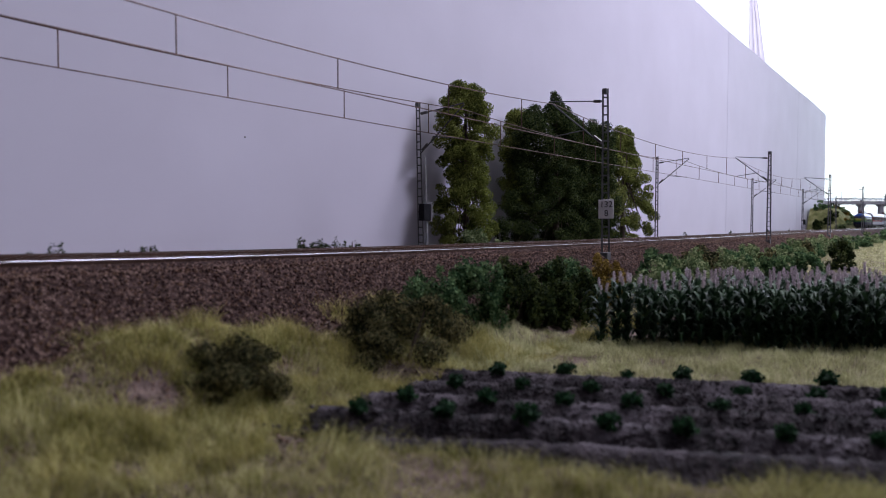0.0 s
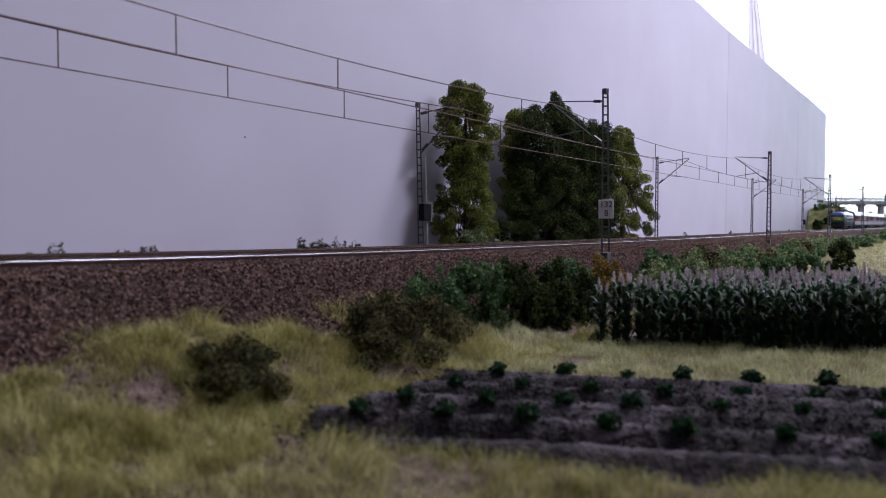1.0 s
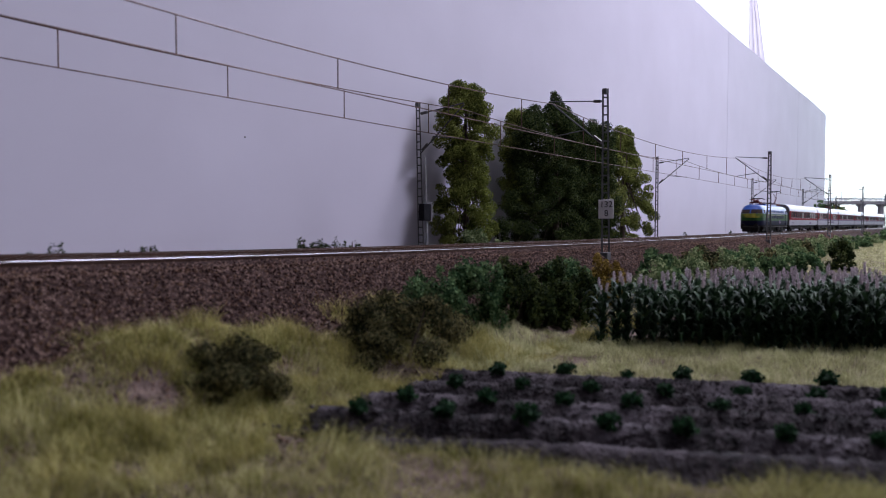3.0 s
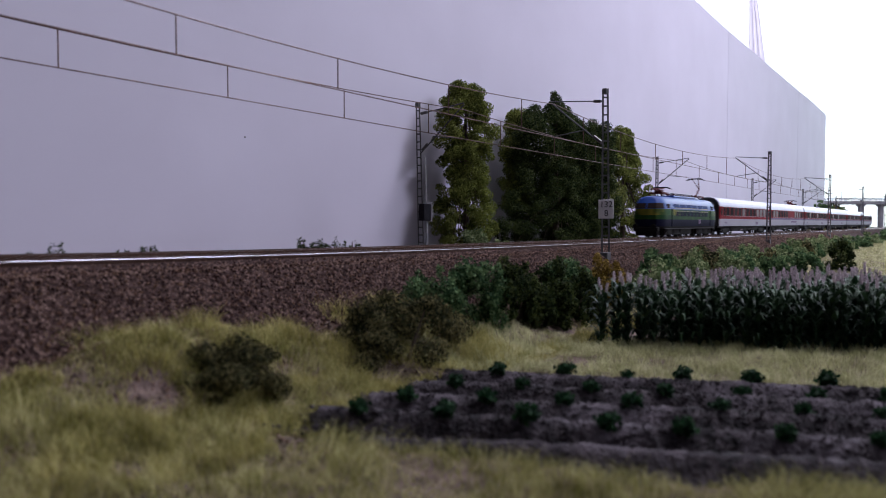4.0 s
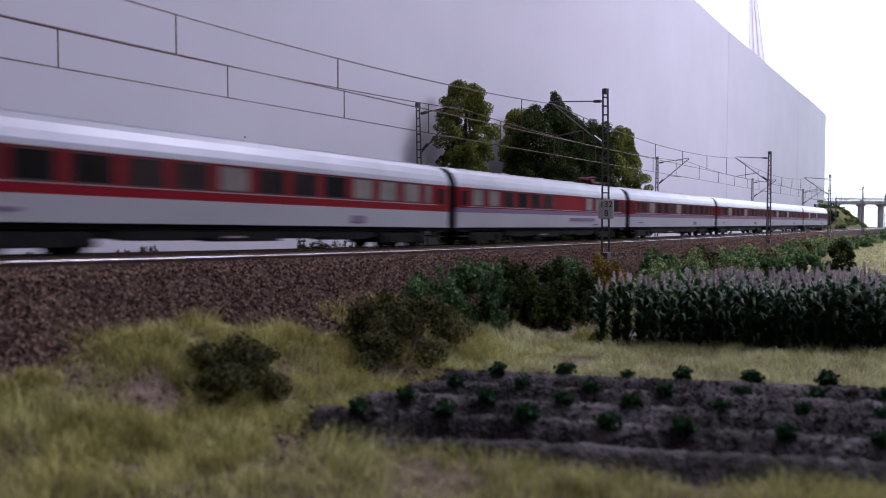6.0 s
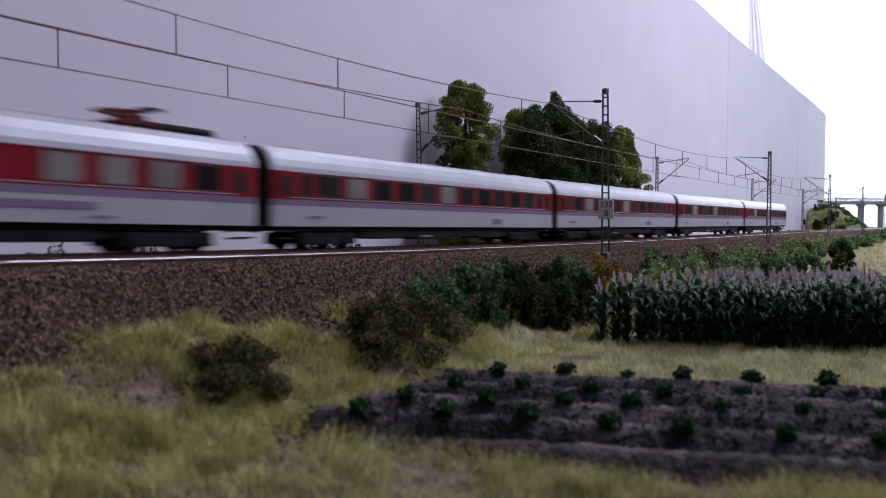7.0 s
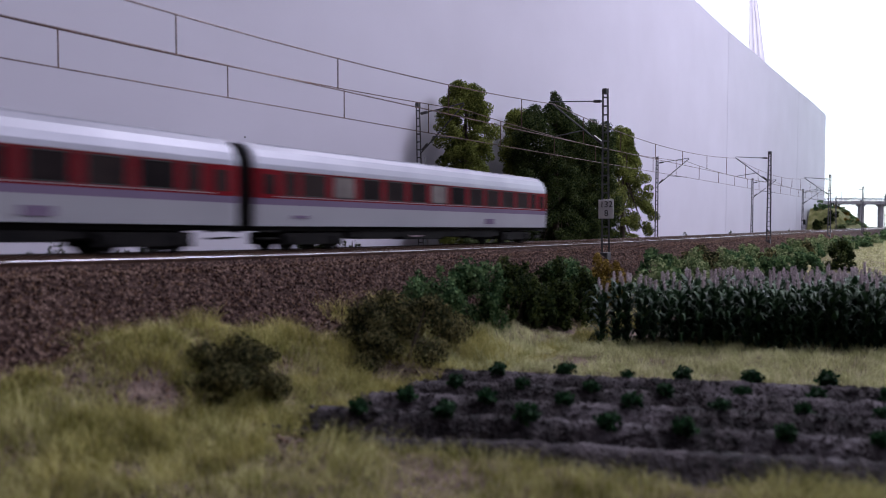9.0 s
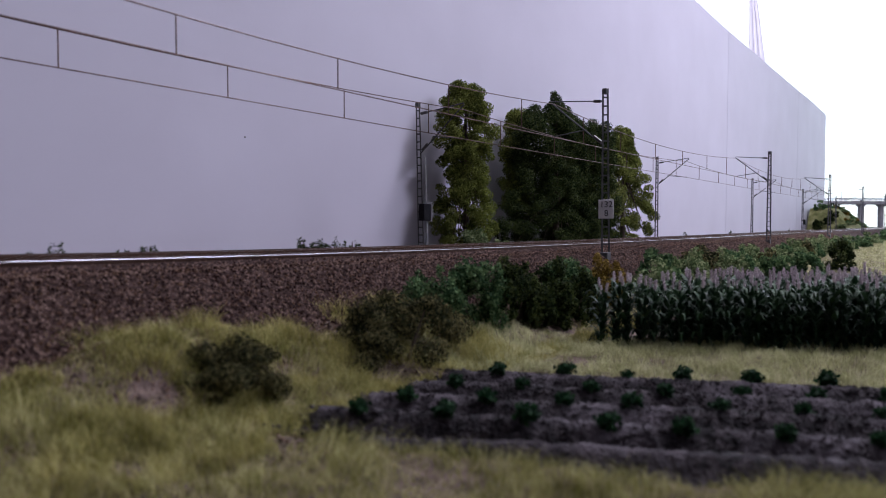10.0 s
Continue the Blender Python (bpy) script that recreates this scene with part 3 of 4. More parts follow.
BUSHES = [
    # x, y, rx, ry, h, material, leaves, size, label
    (109, 142, 15, 12, 15, M_LEAF_BROWN, 9000, 0.5, "small dark brownish-green bush in the grass"),
    (173, 141, 30, 17, 23, M_LEAF_BROWN, 15000, 0.6, "rounded brown-green bush on the embankment foot"),
    (216, 158, 16, 11, 27, M_LEAF_GREEN, 3800, 0.95, "dense green bush below the ballast"),
    (236, 151, 17, 12, 29, M_LEAF_GREEN, 4500, 0.95, "dense green bush below the ballast"),
    (258, 148, 18, 12, 30, M_LEAF_DARK, 4500, 0.95, "dense dark green bush below the ballast"),
    (281, 143, 18, 12, 30, M_LEAF_DARK, 4500, 1.0, "dark green bush beside the maize"),
    (301, 140, 16, 12, 29, M_LEAF_DARK, 4200, 1.0, "dark green bush beside the maize"),
    (320, 155, 17, 12, 26, M_LEAF_GREEN, 3600, 1.0, "dense green bush below the ballast"),
    (336, 164, 14, 10, 20, M_LEAF_GREEN, 2600, 1.1, "dense green bush below the ballast"),
    (560, 122, 20, 14, 25, M_LEAF_PALE, 2600, 1.4, "leafy pale green bush behind the maize"),
    (630, 112, 22, 14, 27, M_LEAF_GREEN, 2600, 1.4, "leafy green bush behind the maize"),
    (705, 100, 24, 15, 28, M_LEAF_GREEN, 2600, 1.5, "leafy green bush behind the maize"),
    (806, 82, 22, 15, 34, M_LEAF_DARK, 2600, 1.5, "round dark green bush behind the maize"),
    (362, 150, 19, 11, 28, M_LEAF_YELLOW, 4200, 0.95, "ochre yellow bush at the foot of a mast"),
    (484, 313, 17, 7, 20, M_LEAF_PALE, 1900, 1.1, "low pale green bush behind the tracks"),
    (530, 316, 14, 6, 12, M_LEAF_PALE, 1000, 1.1, "low pale green bush behind the tracks"),
]


def bushes():
    for i, (x, y, rx, ry, h, mat, n, size, label) in enumerate(BUSHES):
        bush(x, y, ground_z(x, y) - 2, rx, ry, h, mat, label, 507 + i, n, size)
    r = np.random.default_rng(5)
    x = 425.0
    i = 0
    while x < 1350:
        w = 18 + 10 * r.random() + x * 0.008
        y = 150 + bend(x) + r.normal() * 4
        mat = (M_LEAF_PALE, M_LEAF_GREEN, M_LEAF_PALE, M_LEAF_PALE, M_LEAF_BROWN)[i % 5] if x < 1100 else (M_LEAF_GREEN, M_LEAF_PALE)[i % 2]
        bush(x, y, ground_z(x, y) - 1, w, 13, 19 + 5 * r.random(), mat, "leafy green bush along the foot of the ballast", 90 + i, 1700, 1.5, "hedge along the line")
        x += w * 1.25
        i += 1
    for j, (x, y, rx, h) in enumerate([(1450, 120, 30, 26), (1600, 118, 40, 24), (1780, 105, 40, 26), (1900, 60, 40, 30), (2100, 80, 50, 28)]):
        bush(x, y, ground_z(x, y) - 1, rx, 22, h, (M_LEAF_GREEN, M_LEAF_PALE)[j % 2], "leafy green bush beside the pale meadow", 140 + j, 1500, 2.2, "meadow bushes")
    # low weeds on the far shoulder
    for j, x in enumerate([139, 148, 161, 172, 178, 190, 288, 296, 303, 310, 318, 326, 334, 580, 760, 1000, 1230, 1500, 1700]):
        bush(x, 309 + bend(x), rail_z(x) - 8, 6.0 if 280 < x < 350 else 5.0, 3, ((8, 13, 8, 8) if x < 250 else (12, 10, 12, 11))[j % 4] if x < 400 else 12, M_LEAF_DARK, "tiny dark weed tuft behind the tracks", 170 + j, 420, 0.62, "weeds on the ballast")


bushes()


def maize():
    t = thing("maize_plant", "dark green model maize plant with a mauve tassel", "maize", "maize field", at=mpose(262, 110, -1))
    bm = bmesh.new()
    rod(bm, (0, 0, 0), (0, 0, 21), 0.5, 0.3, 6)
    part("stalk", bm, M_MAIZE, t)
    bm = bmesh.new()
    r = random.Random(4)
    for i in range(22):
        z = 1.2 + 18.3 * i / 22
        a = i * 2.4 + r.random() * 0.6
        ca, sa = math.cos(a), math.sin(a)
        length = 5.4 + 1.8 * r.random()
        prev = None
        for k in range(5):
            s = k / 4
            rr = length * s
            zz = z + 3.6 * math.sin(s * 2.5) - 1.2 * s * s
            w = 0.74 * (1 - s ** 2) + 0.05
            row = [bm.verts.new((ca * rr - sa * q, sa * rr + ca * q, zz + 0.25 * abs(q))) for q in (-w, 0, w)]
            if prev:
                bm.faces.new((prev[0], prev[1], row[1], row[0]))
                bm.faces.new((prev[1], prev[2], row[2], row[1]))
            prev = row
    part("leaves", bm, M_MAIZE, t, smooth=True)
    bm = bmesh.new()
    rod(bm, (0, 0, 21.2), (0, 0, 24.6), 0.48, 0.2, 6)
    for i in range(10):
        a = i * 2.4
        z = 21.3 + 0.25 * i
        rod(bm, (0, 0, z), (math.cos(a) * 0.65, math.sin(a) * 0.65, z + 0.9), 0.2, 0.1, 4)
    part("tassel", bm, M_TASSEL, t, "mauve tassel")
    r = np.random.default_rng(8)
    for j in range(9):
        for i in range(36):
            a, b = 2 + 5.2 * i + r.normal() * 0.8, 8.2 * j + r.normal() * 0.8
            x, y = 258 + 0.43 * a + 0.90 * b, 110 - 0.90 * a + 0.43 * b
            if y > 116 - 0.38 * (x - 258) or y < -60 or (x > 470):
                continue
            copy_thing(t, mpose(x, y, ground_z(x, y) - 0.6 + r.normal() * 0.4, r.normal() * 3, r.normal() * 3, r.random() * 360) @ Matrix.Scale(1.14 + 0.05 * r.normal(), 4))


maize()


def crop_plants():
    vs, fs = leaf_cloud([(0, 0, 2.2, 2.2, 2.2, 1.7), (0.9, 0.6, 1.6, 1.6, 1.6, 1.3), (-0.9, 0.4, 1.6, 1.6, 1.6, 1.3), (0, -1, 1.5, 1.6, 1.5, 1.2), (0.3, 0.2, 2.4, 2.9, 2.7, 1.9)], 300, 0.6, 21, flat=0.9, shell=0.1)
    t = np_part("crop_plant", vs, fs, M_CROP)
    tagged(t, "small dark green crop plant in tilled soil", "crop plant", "crop rows in the field")
    r = np.random.default_rng(9)
    first = True
    rows = [(178.1, 106.5, 7.9, -16.3), (158.4, 108.2, 8.1, -16.4), (139.8, 111.0, 8.1, -17.2), (123.0, 111.7, 7.1, -17.2)]
    for x0, y0, dx, dy in rows:
        for i in range(9):
            p = Vector((x0 + dx * i + r.normal() * 0.9, y0 + dy * i + r.normal() * 0.9))
            m = mpose(p.x, p.y, 2.6, 0, 0, r.random() * 360) @ Matrix.Scale(0.8 + 0.35 * r.random(), 4)
            if first:
                t.matrix_world = mpose(p.x, p.y, 2.6)
                first = False
            else:
                copy_thing(t, m)


crop_plants()


# ---- train ----
L_COACH, PITCH = 284.5, 290.0


def loft(bm, xs, section, mats, scale_of=None):
    """Sweeps a closed section of (y, z) along x; scale_of(x) gives (y scale, z scale about z=30, x shift by z)."""
    rows = []
    for x in xs:
        row = []
        for y, z in section:
            sy, sz = scale_of(x, z) if scale_of else (1, 1)
            row.append(bm.verts.new((x, y * sy, z * sz)))
        rows.append(row)
    k = len(section)
    for a, b in zip(rows, rows[1:]):
        for i in range(k):
            j = (i + 1) % k
            f = bm.faces.new((a[i], b[i], b[j], a[j]))
            f.material_index = mats[i]
    for row, rev in ((rows[0], True), (rows[-1], False)):
        f = bm.faces.new(row)
        f.material_index = mats[-1]
    bmesh.ops.recalc_face_normals(bm, faces=bm.faces)
    return bm


def bogie(parent, x, wheel_r=5.2, base=14.4, black=M_UNDER):
    bm = bmesh.new()
    for s in (-1, 1):
        box(bm, x - base - 6, x + base + 6, s * 11.5 - 1.2, s * 11.5 + 1.2, 2.6, 8.4, bevel=0.4)
        for q in (-1, 1):
            box(bm, x + q * base - 2.2, x + q * base + 2.2, s * 12.4 - 1.3, s * 12.4 + 1.3, 3.4, 7.0, bevel=0.4)
    box(bm, x - 5, x + 5, -11, 11, 5, 9.5)
    b = part("bogie", bm, black, parent)
    for q in (-1, 1):
        bm = bmesh.new()
        for s in (-1, 1):
            rod(bm, (x + q * base, s * 7.4, wheel_r), (x + q * base, s * 9.6, wheel_r), wheel_r, n=20)
            rod(bm, (x + q * base, s * 6.8, wheel_r), (x + q * base, s * 7.4, wheel_r), wheel_r + 0.7, n=20)
        rod(bm, (x + q * base, -8, wheel_r), (x + q * base, 8, wheel_r), 1.0, n=8)
        part("wheelset", bm, black, b)
    return b


def pantograph(parent, x, z, raised, head_z, mat=None, name="pantograph"):
    mat = mat or M_PANTO
    bm = bmesh.new()
    for s in (-1, 1):
        box(bm, x - 9, x + 9, s * 7 - 0.5, s * 7 + 0.5, z, z + 1.6)
        for q in (-8, 8):
            rod(bm, (x + q, s * 7, z - 2.5), (x + q, s * 7, z + 0.5), 0.9, n=8)
    for q in (-7, 0, 7):
        box(bm, x + q - 0.7, x + q + 0.7, -7.4, 7.4, z + 0.2, z + 1.5)
    p = part(name, bm, mat, parent, "red single-arm pantograph")
    bm = bmesh.new()
    if raised:
        knee = (x + 15, 0, z + (head_z - z) * 0.48)
        rod(bm, (x + 2, 0, z + 1), knee, 0.9, 0.7, 8)
        rod(bm, (x - 1, 1.5, z + 1), (knee[0], 1.2, knee[2] - 1), 0.35, n=6)
        rod(bm, knee, (x - 1, 3.5, head_z - 1), 0.55, 0.4, 8)
        rod(bm, knee, (x - 1, -3.5, head_z - 1), 0.55, 0.4, 8)
        hz = head_z
    else:
        rod(bm, (x + 7, 0, z + 1.4), (x - 12, 0, z + 4.6), 1.1, 0.9, 8)
        rod(bm, (x - 12, 3.5, z + 4.6), (x + 8, 3.5, z + 6.2), 0.7, n=8)
        rod(bm, (x - 12, -3.5, z + 4.6), (x + 8, -3.5, z + 6.2), 0.7, n=8)
        box(bm, x - 3, x + 6, -4, 4, z + 1.2, z + 4.4, bevel=0.8)
        hz = z + 7.4
    part("arm", bm, mat, p)
    xo = x - 1 if raised else x + 8
    bm = bmesh.new()
    for q in (-2.2, 2.2):
        rod(bm, (xo + q, -7, hz), (xo + q, 7, hz), 0.55, n=8)
        for s in (-1, 1):
            rod(bm, (xo + q, s * 7, hz), (xo + q, s * 11, hz - 2.2), 0.5, 0.35, 8)
    for s in (-1, 1):
        rod(bm, (xo - 2.2, s * 3.5, hz - 0.6), (xo + 2.2, s * 3.5, hz - 0.6), 0.4, n=6)
    part("contact_head", bm, M_BLACK, p)
    return p


COACH_SEC = [(16.2, 11.5), (16.4, 21.2), (16.4, 24.2), (16.3, 37.4), (16.1, 39.6), (15.2, 42.8), (13.2, 46.2), (9.0, 49.0), (3.5, 50.3)]
COACH_SEC = COACH_SEC + [(-y, z) for y, z in reversed(COACH_SEC)]


def coach(label, lilac, windows, blank=(), lit=(), panto=False, seed=0):
    """Passenger coach; its near side is -y. windows: list of (centre x, width)."""
    t = thing("passenger_coach", label, "railway coach", "coaches of the train")
    h = L_COACH / 2
    n = len(COACH_SEC)
    # materials per band: white, stripe, red, red, roof...
    one = [0, 1 if lilac else 2, 2, 3, 3, 3, 3, 3]
    mats = one + [3] + list(reversed(one)) + [4]
    bm = bmesh.new()
    xs = [-h + 1.5, -h + 2.2, -h + 4] + [-h + 4 + (L_COACH - 8) * i / 8 for i in range(1, 8)] + [h - 4, h - 2.2, h - 1.5]

    def taper(x, z):
        k = max(0.0, (abs(x) - (h - 4)) / 2.5)
        return 1 - 0.06 * k * k, 1 - (0.018 * k * k if z > 40 else 0)
    loft(bm, xs, COACH_SEC, mats, taper)
    for f in bm.faces:
        if abs(f.normal.x) > 0.9:
            f.material_index = 4
    body = part("body", bm, [M_WHITE, M_LILAC, M_RED, M_ROOF, M_BELLOWS], t)
    # roof ribs and vents
    bm = bmesh.new()
    for y in (-9, -5, 5, 9):
        zz = 48.9 if abs(y) > 7 else 49.8
        box(bm, -h + 8, h - 8, y - 0.25, y + 0.25, zz - 0.4, zz + 0.25)
    part("roof_ribs", bm, M_ROOF, body)
    for i in range(5):
        x = -h + 28 + i * 55
        bm = bmesh.new()
        box(bm, x - 4, x + 4, -3, 3, 49.5, 50.8, bevel=0.4)
        part("roof_vent", bm, M_ROOF, body)
    for s in (-1, 1):
        bm = bmesh.new()
        y = s * 16.45
        for z in (24.9, 37.1):
            box(bm, -h + 14, h - 14, y - 0.1, y + 0.1, z, z + 0.38)
        part("trim_line", bm, M_LINE, body)
        for i, (x, w) in enumerate(windows):
            bm = bmesh.new()
            box(bm, x - w / 2, x + w / 2, s * 16.25 - 0.35, s * 16.25 + 0.35, 26.0, 36.1, bevel=0.3)
            pane = part("window_pane", bm, M_PANE_LIT if i in lit else M_PANE, t)
            bm = bmesh.new()
            z0, z1, q = 25.6, 36.5, 0.45
            y0, y1 = s * 16.5 - 0.2, s * 16.5 + 0.2
            box(bm, x - w / 2 - q, x + w / 2 + q, y0, y1, z1 - q, z1)
            box(bm, x - w / 2 - q, x + w / 2 + q, y0, y1, z0, z0 + q)
            box(bm, x - w / 2 - q, x - w / 2, y0, y1, z0 + q, z1 - q)
            box(bm, x + w / 2, x + w / 2 + q, y0, y1, z0 + q, z1 - q)
            part("window_frame", bm, M_BELLOWS, pane)
        for x in (-h + 10.5, h - 10.5):
            bm = bmesh.new()
            box(bm, x - 5, x + 5, s * 16.1 - 0.4, s * 16.1 + 0.4, 24.0, 37.2, bevel=0.3)
            d = part("door", bm, M_RED, t, "red folding door")
            bm = bmesh.new()
            box(bm, x - 3.4, x + 3.4, s * 16.55 - 0.15, s * 16.55 + 0.15, 26, 35, bevel=0.1)
            part("door_pane", bm, M_PANE, d)
            bm = bmesh.new()
            box(bm, x - 4.6, x + 4.6, s * 13.6 - 1.6, s * 13.6 + 1.6, 5.5, 6.3)
            box(bm, x - 4.6, x + 4.6, s * 14 - 1.6, s * 14 + 1.6, 8.8, 9.6)
            part("step", bm, M_UNDER, t)
    # underframe
    bm = bmesh.new()
    box(bm, -h + 3, h - 3, -13.5, 13.5, 9.2, 11.8)
    box(bm, -76, 76, -12.6, 12.6, 5.6, 9.4, bevel=0.6)
    for x0, x1, z0 in ((-68, -38, 4.8), (-30, 8, 4.2), (14, 30, 5.4), (38, 68, 4.6)):
        box(bm, x0, x1, -13, -2, z0, 9.6, bevel=0.5)
        box(bm, x0 + 6, x1 + 4, 2, 13, z0 + 0.4, 9.6, bevel=0.5)
    part("underframe", bm, M_UNDER, t)
    bm = bmesh.new()
    box(bm, -24, -14, -13.5, -12.9, 5.8, 6.6)
    part("plate", bm, M_LINE, t)
    for x in (-h + 42, h - 42):
        bogie(t, x)
    for s in (-1, 1):
        bm = bmesh.new()
        for k in range(3):
            x0 = s * (h - 1.2 + k * 1.1)
            box(bm, x0 - 0.55, x0 + 0.55, -9.2 + 0.3 * k, 9.2 - 0.3 * k, 11, 43 - 0.3 * k, bevel=0.3)
        part("gangway_bellows", bm, M_BELLOWS, t)
        bm = bmesh.new()
        for q in (-1, 1):
            rod(bm, (s * (h - 3), q * 10, 11.0), (s * (h + 1.6), q * 10, 11.0), 1.0, n=10)
            rod(bm, (s * (h + 1.4), q * 10, 11.0), (s * (h + 2.2), q * 10, 11.0), 2.6, n=14)
        part("buffers", bm, M_UNDER, t)
    for s in (-1, 1):
        for x0, x1, z0, z1 in (((20, 68, 16.5, 19.2), (66, 74, 13.2, 14.4)) if panto else ((52, 63, 13.6, 17.2), (-118, -108, 15.2, 16.6))):
            bm = bmesh.new()
            box(bm, x0, x1, s * 16.45 - 0.2, s * 16.45 + 0.2, z0, z1)
            part("lettering_panel", bm, M_LILAC, t, "small lilac-grey lettering panel")
    if panto:
        pantograph(t, h - 53, 50.8, False, 0)
        bm = bmesh.new()
        box(bm, h - 42, h - 16, -6, 6, 49.8, 53.0, bevel=1.4)
        part("roof_duct", bm, M_UNDER, t)
    return t


H_C = L_COACH / 2
REG = [(-H_C + 23, 6.0)] + [(-H_C + 38.5 + 20.6 * i, 15.0) for i in range(11)] + [(H_C - 24, 6.0)]
DINER = [(-H_C + 26 + 19.6 * i, 13) for i in range(6)] + [(H_C - 86 + 19.6 * i, 13) for i in range(4)]

coach_first = coach("red and light grey coach with a silver roof and dark windows", False, REG, lit=(5, 9, 10, 11, 12))
coach_diner = coach("red and grey dining coach with a folded roof pantograph", True, DINER, lit=(0, 1, 6, 7, 8), panto=True)
coach_a = coach("red, lilac and light grey coach with a silver roof", True, REG, lit=(2, 6))
coach_b = copy_thing(coach_a, Matrix())
coach_c = copy_thing(coach_a, Matrix())
coach_d = copy_thing(coach_a, Matrix())
tagged(coach_d, "red, lilac and light grey last coach of the train")

L_LOCO = 206.0


def locomotive():
    t = thing("electric_locomotive", "streamlined electric locomotive, blue above, painted green meadow, dark below", "locomotive")
    h = L_LOCO / 2
    sec = [(15.2, 9.0), (16.6, 12.0), (17.0, 19.5), (17.0, 24.0), (16.9, 28.5), (16.6, 30.8), (15.2, 37.2), (14.2, 40.0), (12.0, 42.6), (8.2, 44.4), (3, 45.2)]
    sec = sec + [(-y, z) for y, z in reversed(sec)]
    one = [3, 0, 1, 5, 5, 2, 2, 2, 2, 2]
    mats = one + [2] + list(reversed(one)) + [3]
    prof = [-h, -h + 0.5, -h + 1.3, -h + 2.6, -h + 4.4, -h + 7, -h + 10, -h + 14, -h + 19, -h + 24]
    mid = [-75 + 150 * i / 12 for i in range(13)]
    xs = prof + mid + [-x for x in reversed(prof)]

    def shell_point(x, y, z, out=0.0):
        k = 1 - min(1.0, (h - abs(x)) / 20)
        sy = math.sqrt(max(0.0, 1 - (k * 0.84) ** 3))
        lean = 0.0
        if z > 27:
            lean = (z - 27) / 18.2 * 7.5 * k ** 1.1
        if z < 16:
            lean += (16 - z) / 7 * 2.0 * k ** 2
        return Vector((x - math.copysign(lean, x) + math.copysign(out * k, x), (y * sy) + math.copysign(out, y) * (0.3 + 0.7 * (1 - k)), z - (1.4 * k * k if z > 39 else 0)))

    kk = len(sec)
    half = kk // 2
    bm = bmesh.new()
    rows = [[bm.verts.new(shell_point(x, y, z)) for y, z in sec] for x in xs]
    for (a, b), xa in zip(zip(rows, rows[1:]), xs):
        for i in range(kk):
            j = (i + 1) % kk
            f = bm.faces.new((a[i], b[i], b[j], a[j]))
            f.material_index = 4 if mats[i] == 5 and abs(xa + 2) > 58 else mats[i]
    for row in (rows[0], rows[-1]):
        for i in range(half - 1):
            f = bm.faces.new((row[i], row[i + 1], row[kk - 2 - i], row[kk - 1 - i]))
            f.material_index = 4 if mats[i] == 5 else mats[i]
    bmesh.ops.recalc_face_normals(bm, faces=bm.faces)
    body = part("body", bm, [M_NAVY, M_MEADOW, M_BLUE, M_UNDER, M_SUNFLOWER, M_MURAL], t, smooth=True)
    # wrap-round windscreens follow the shell of the nose
    for s in (-1, 1):
        for q in (-1, 1):
            bm = bmesh.new()
            cols = []
            for x in [s * (h - d) for d in (0, 0.5, 1.3, 2.6, 4.4, 7, 10)]:
                cols.append([bm.verts.new(shell_point(x, q * y, z, 0.35)) for y, z in ((16.6, 31.2), (15.9, 34.2), (15.25, 37.0))])
            cen = [bm.verts.new(shell_point(s * h, q * 0.9, z, 0.35) + Vector((s * 0.2, 0, 0))) for z in (31.2, 34.2, 37.0)]
            cols.insert(0, cen)
            for a, b in zip(cols, cols[1:]):
                for i in range(2):
                    bm.faces.new((a[i], b[i], b[i + 1], a[i + 1]))
            bmesh.ops.recalc_face_normals(bm, faces=bm.faces)
            part("windscreen", bm, M_PANE, t)
    # cab front windows, side cab windows, machine room grilles
    for s in (-1, 1):
        for q in (-1, 1):
            bm = bmesh.new()
            box(bm, s * (h - 24) - 4.2, s * (h - 24) + 4.2, q * 15.75 - 0.7, q * 15.75 + 0.7, 29.6, 36.5, bevel=0.5)
            part("cab_window", bm, M_PANE, t)
            bm = bmesh.new()
            rod(bm, (s * (h - 5), q * 8.6, 20), (s * (h - 1.2), q * 8.6, 20), 2.0, n=14)
            lamp = part("headlight", bm, M_BLACK, t)
            bm = bmesh.new()
            rod(bm, (s * (h - 1.3), q * 8.6, 20), (s * (h - 0.9), q * 8.6, 20), 1.6, n=14)
            part("lens", bm, M_LINE, lamp)
            bm = bmesh.new()
            rod(bm, (s * (h - 6), q * 10, 11.8), (s * (h + 3.4), q * 10, 11.8), 1.3, n=10)
            rod(bm, (s * (h + 3.0), q * 10, 11.8), (s * (h + 4.0), q * 10, 11.8), 3.0, n=14)
            part("buffer", bm, M_UNDER, t)
            bm = bmesh.new()
            box(bm, s * (h - 33) - 0.25, s * (h - 33) + 0.25, q * 17.15 - 0.3, q * 17.15 + 0.3, 12, 32)
            part("handrail", bm, M_NAVY, t)
        bm = bmesh.new()
        box(bm, s * (h - 3) - 4, s * (h - 3) + 2.5, -13.5, 13.5, 6.5, 11.0, bevel=0.8)
        part("buffer_beam", bm, M_UNDER, t)
        bm = bmesh.new()
        box(bm, s * (h - 4) - 3, s * (h - 4) + 3, -12, 12, 2.0, 7, bevel=0.8)
        part("rail_guard", bm, M_UNDER, t)
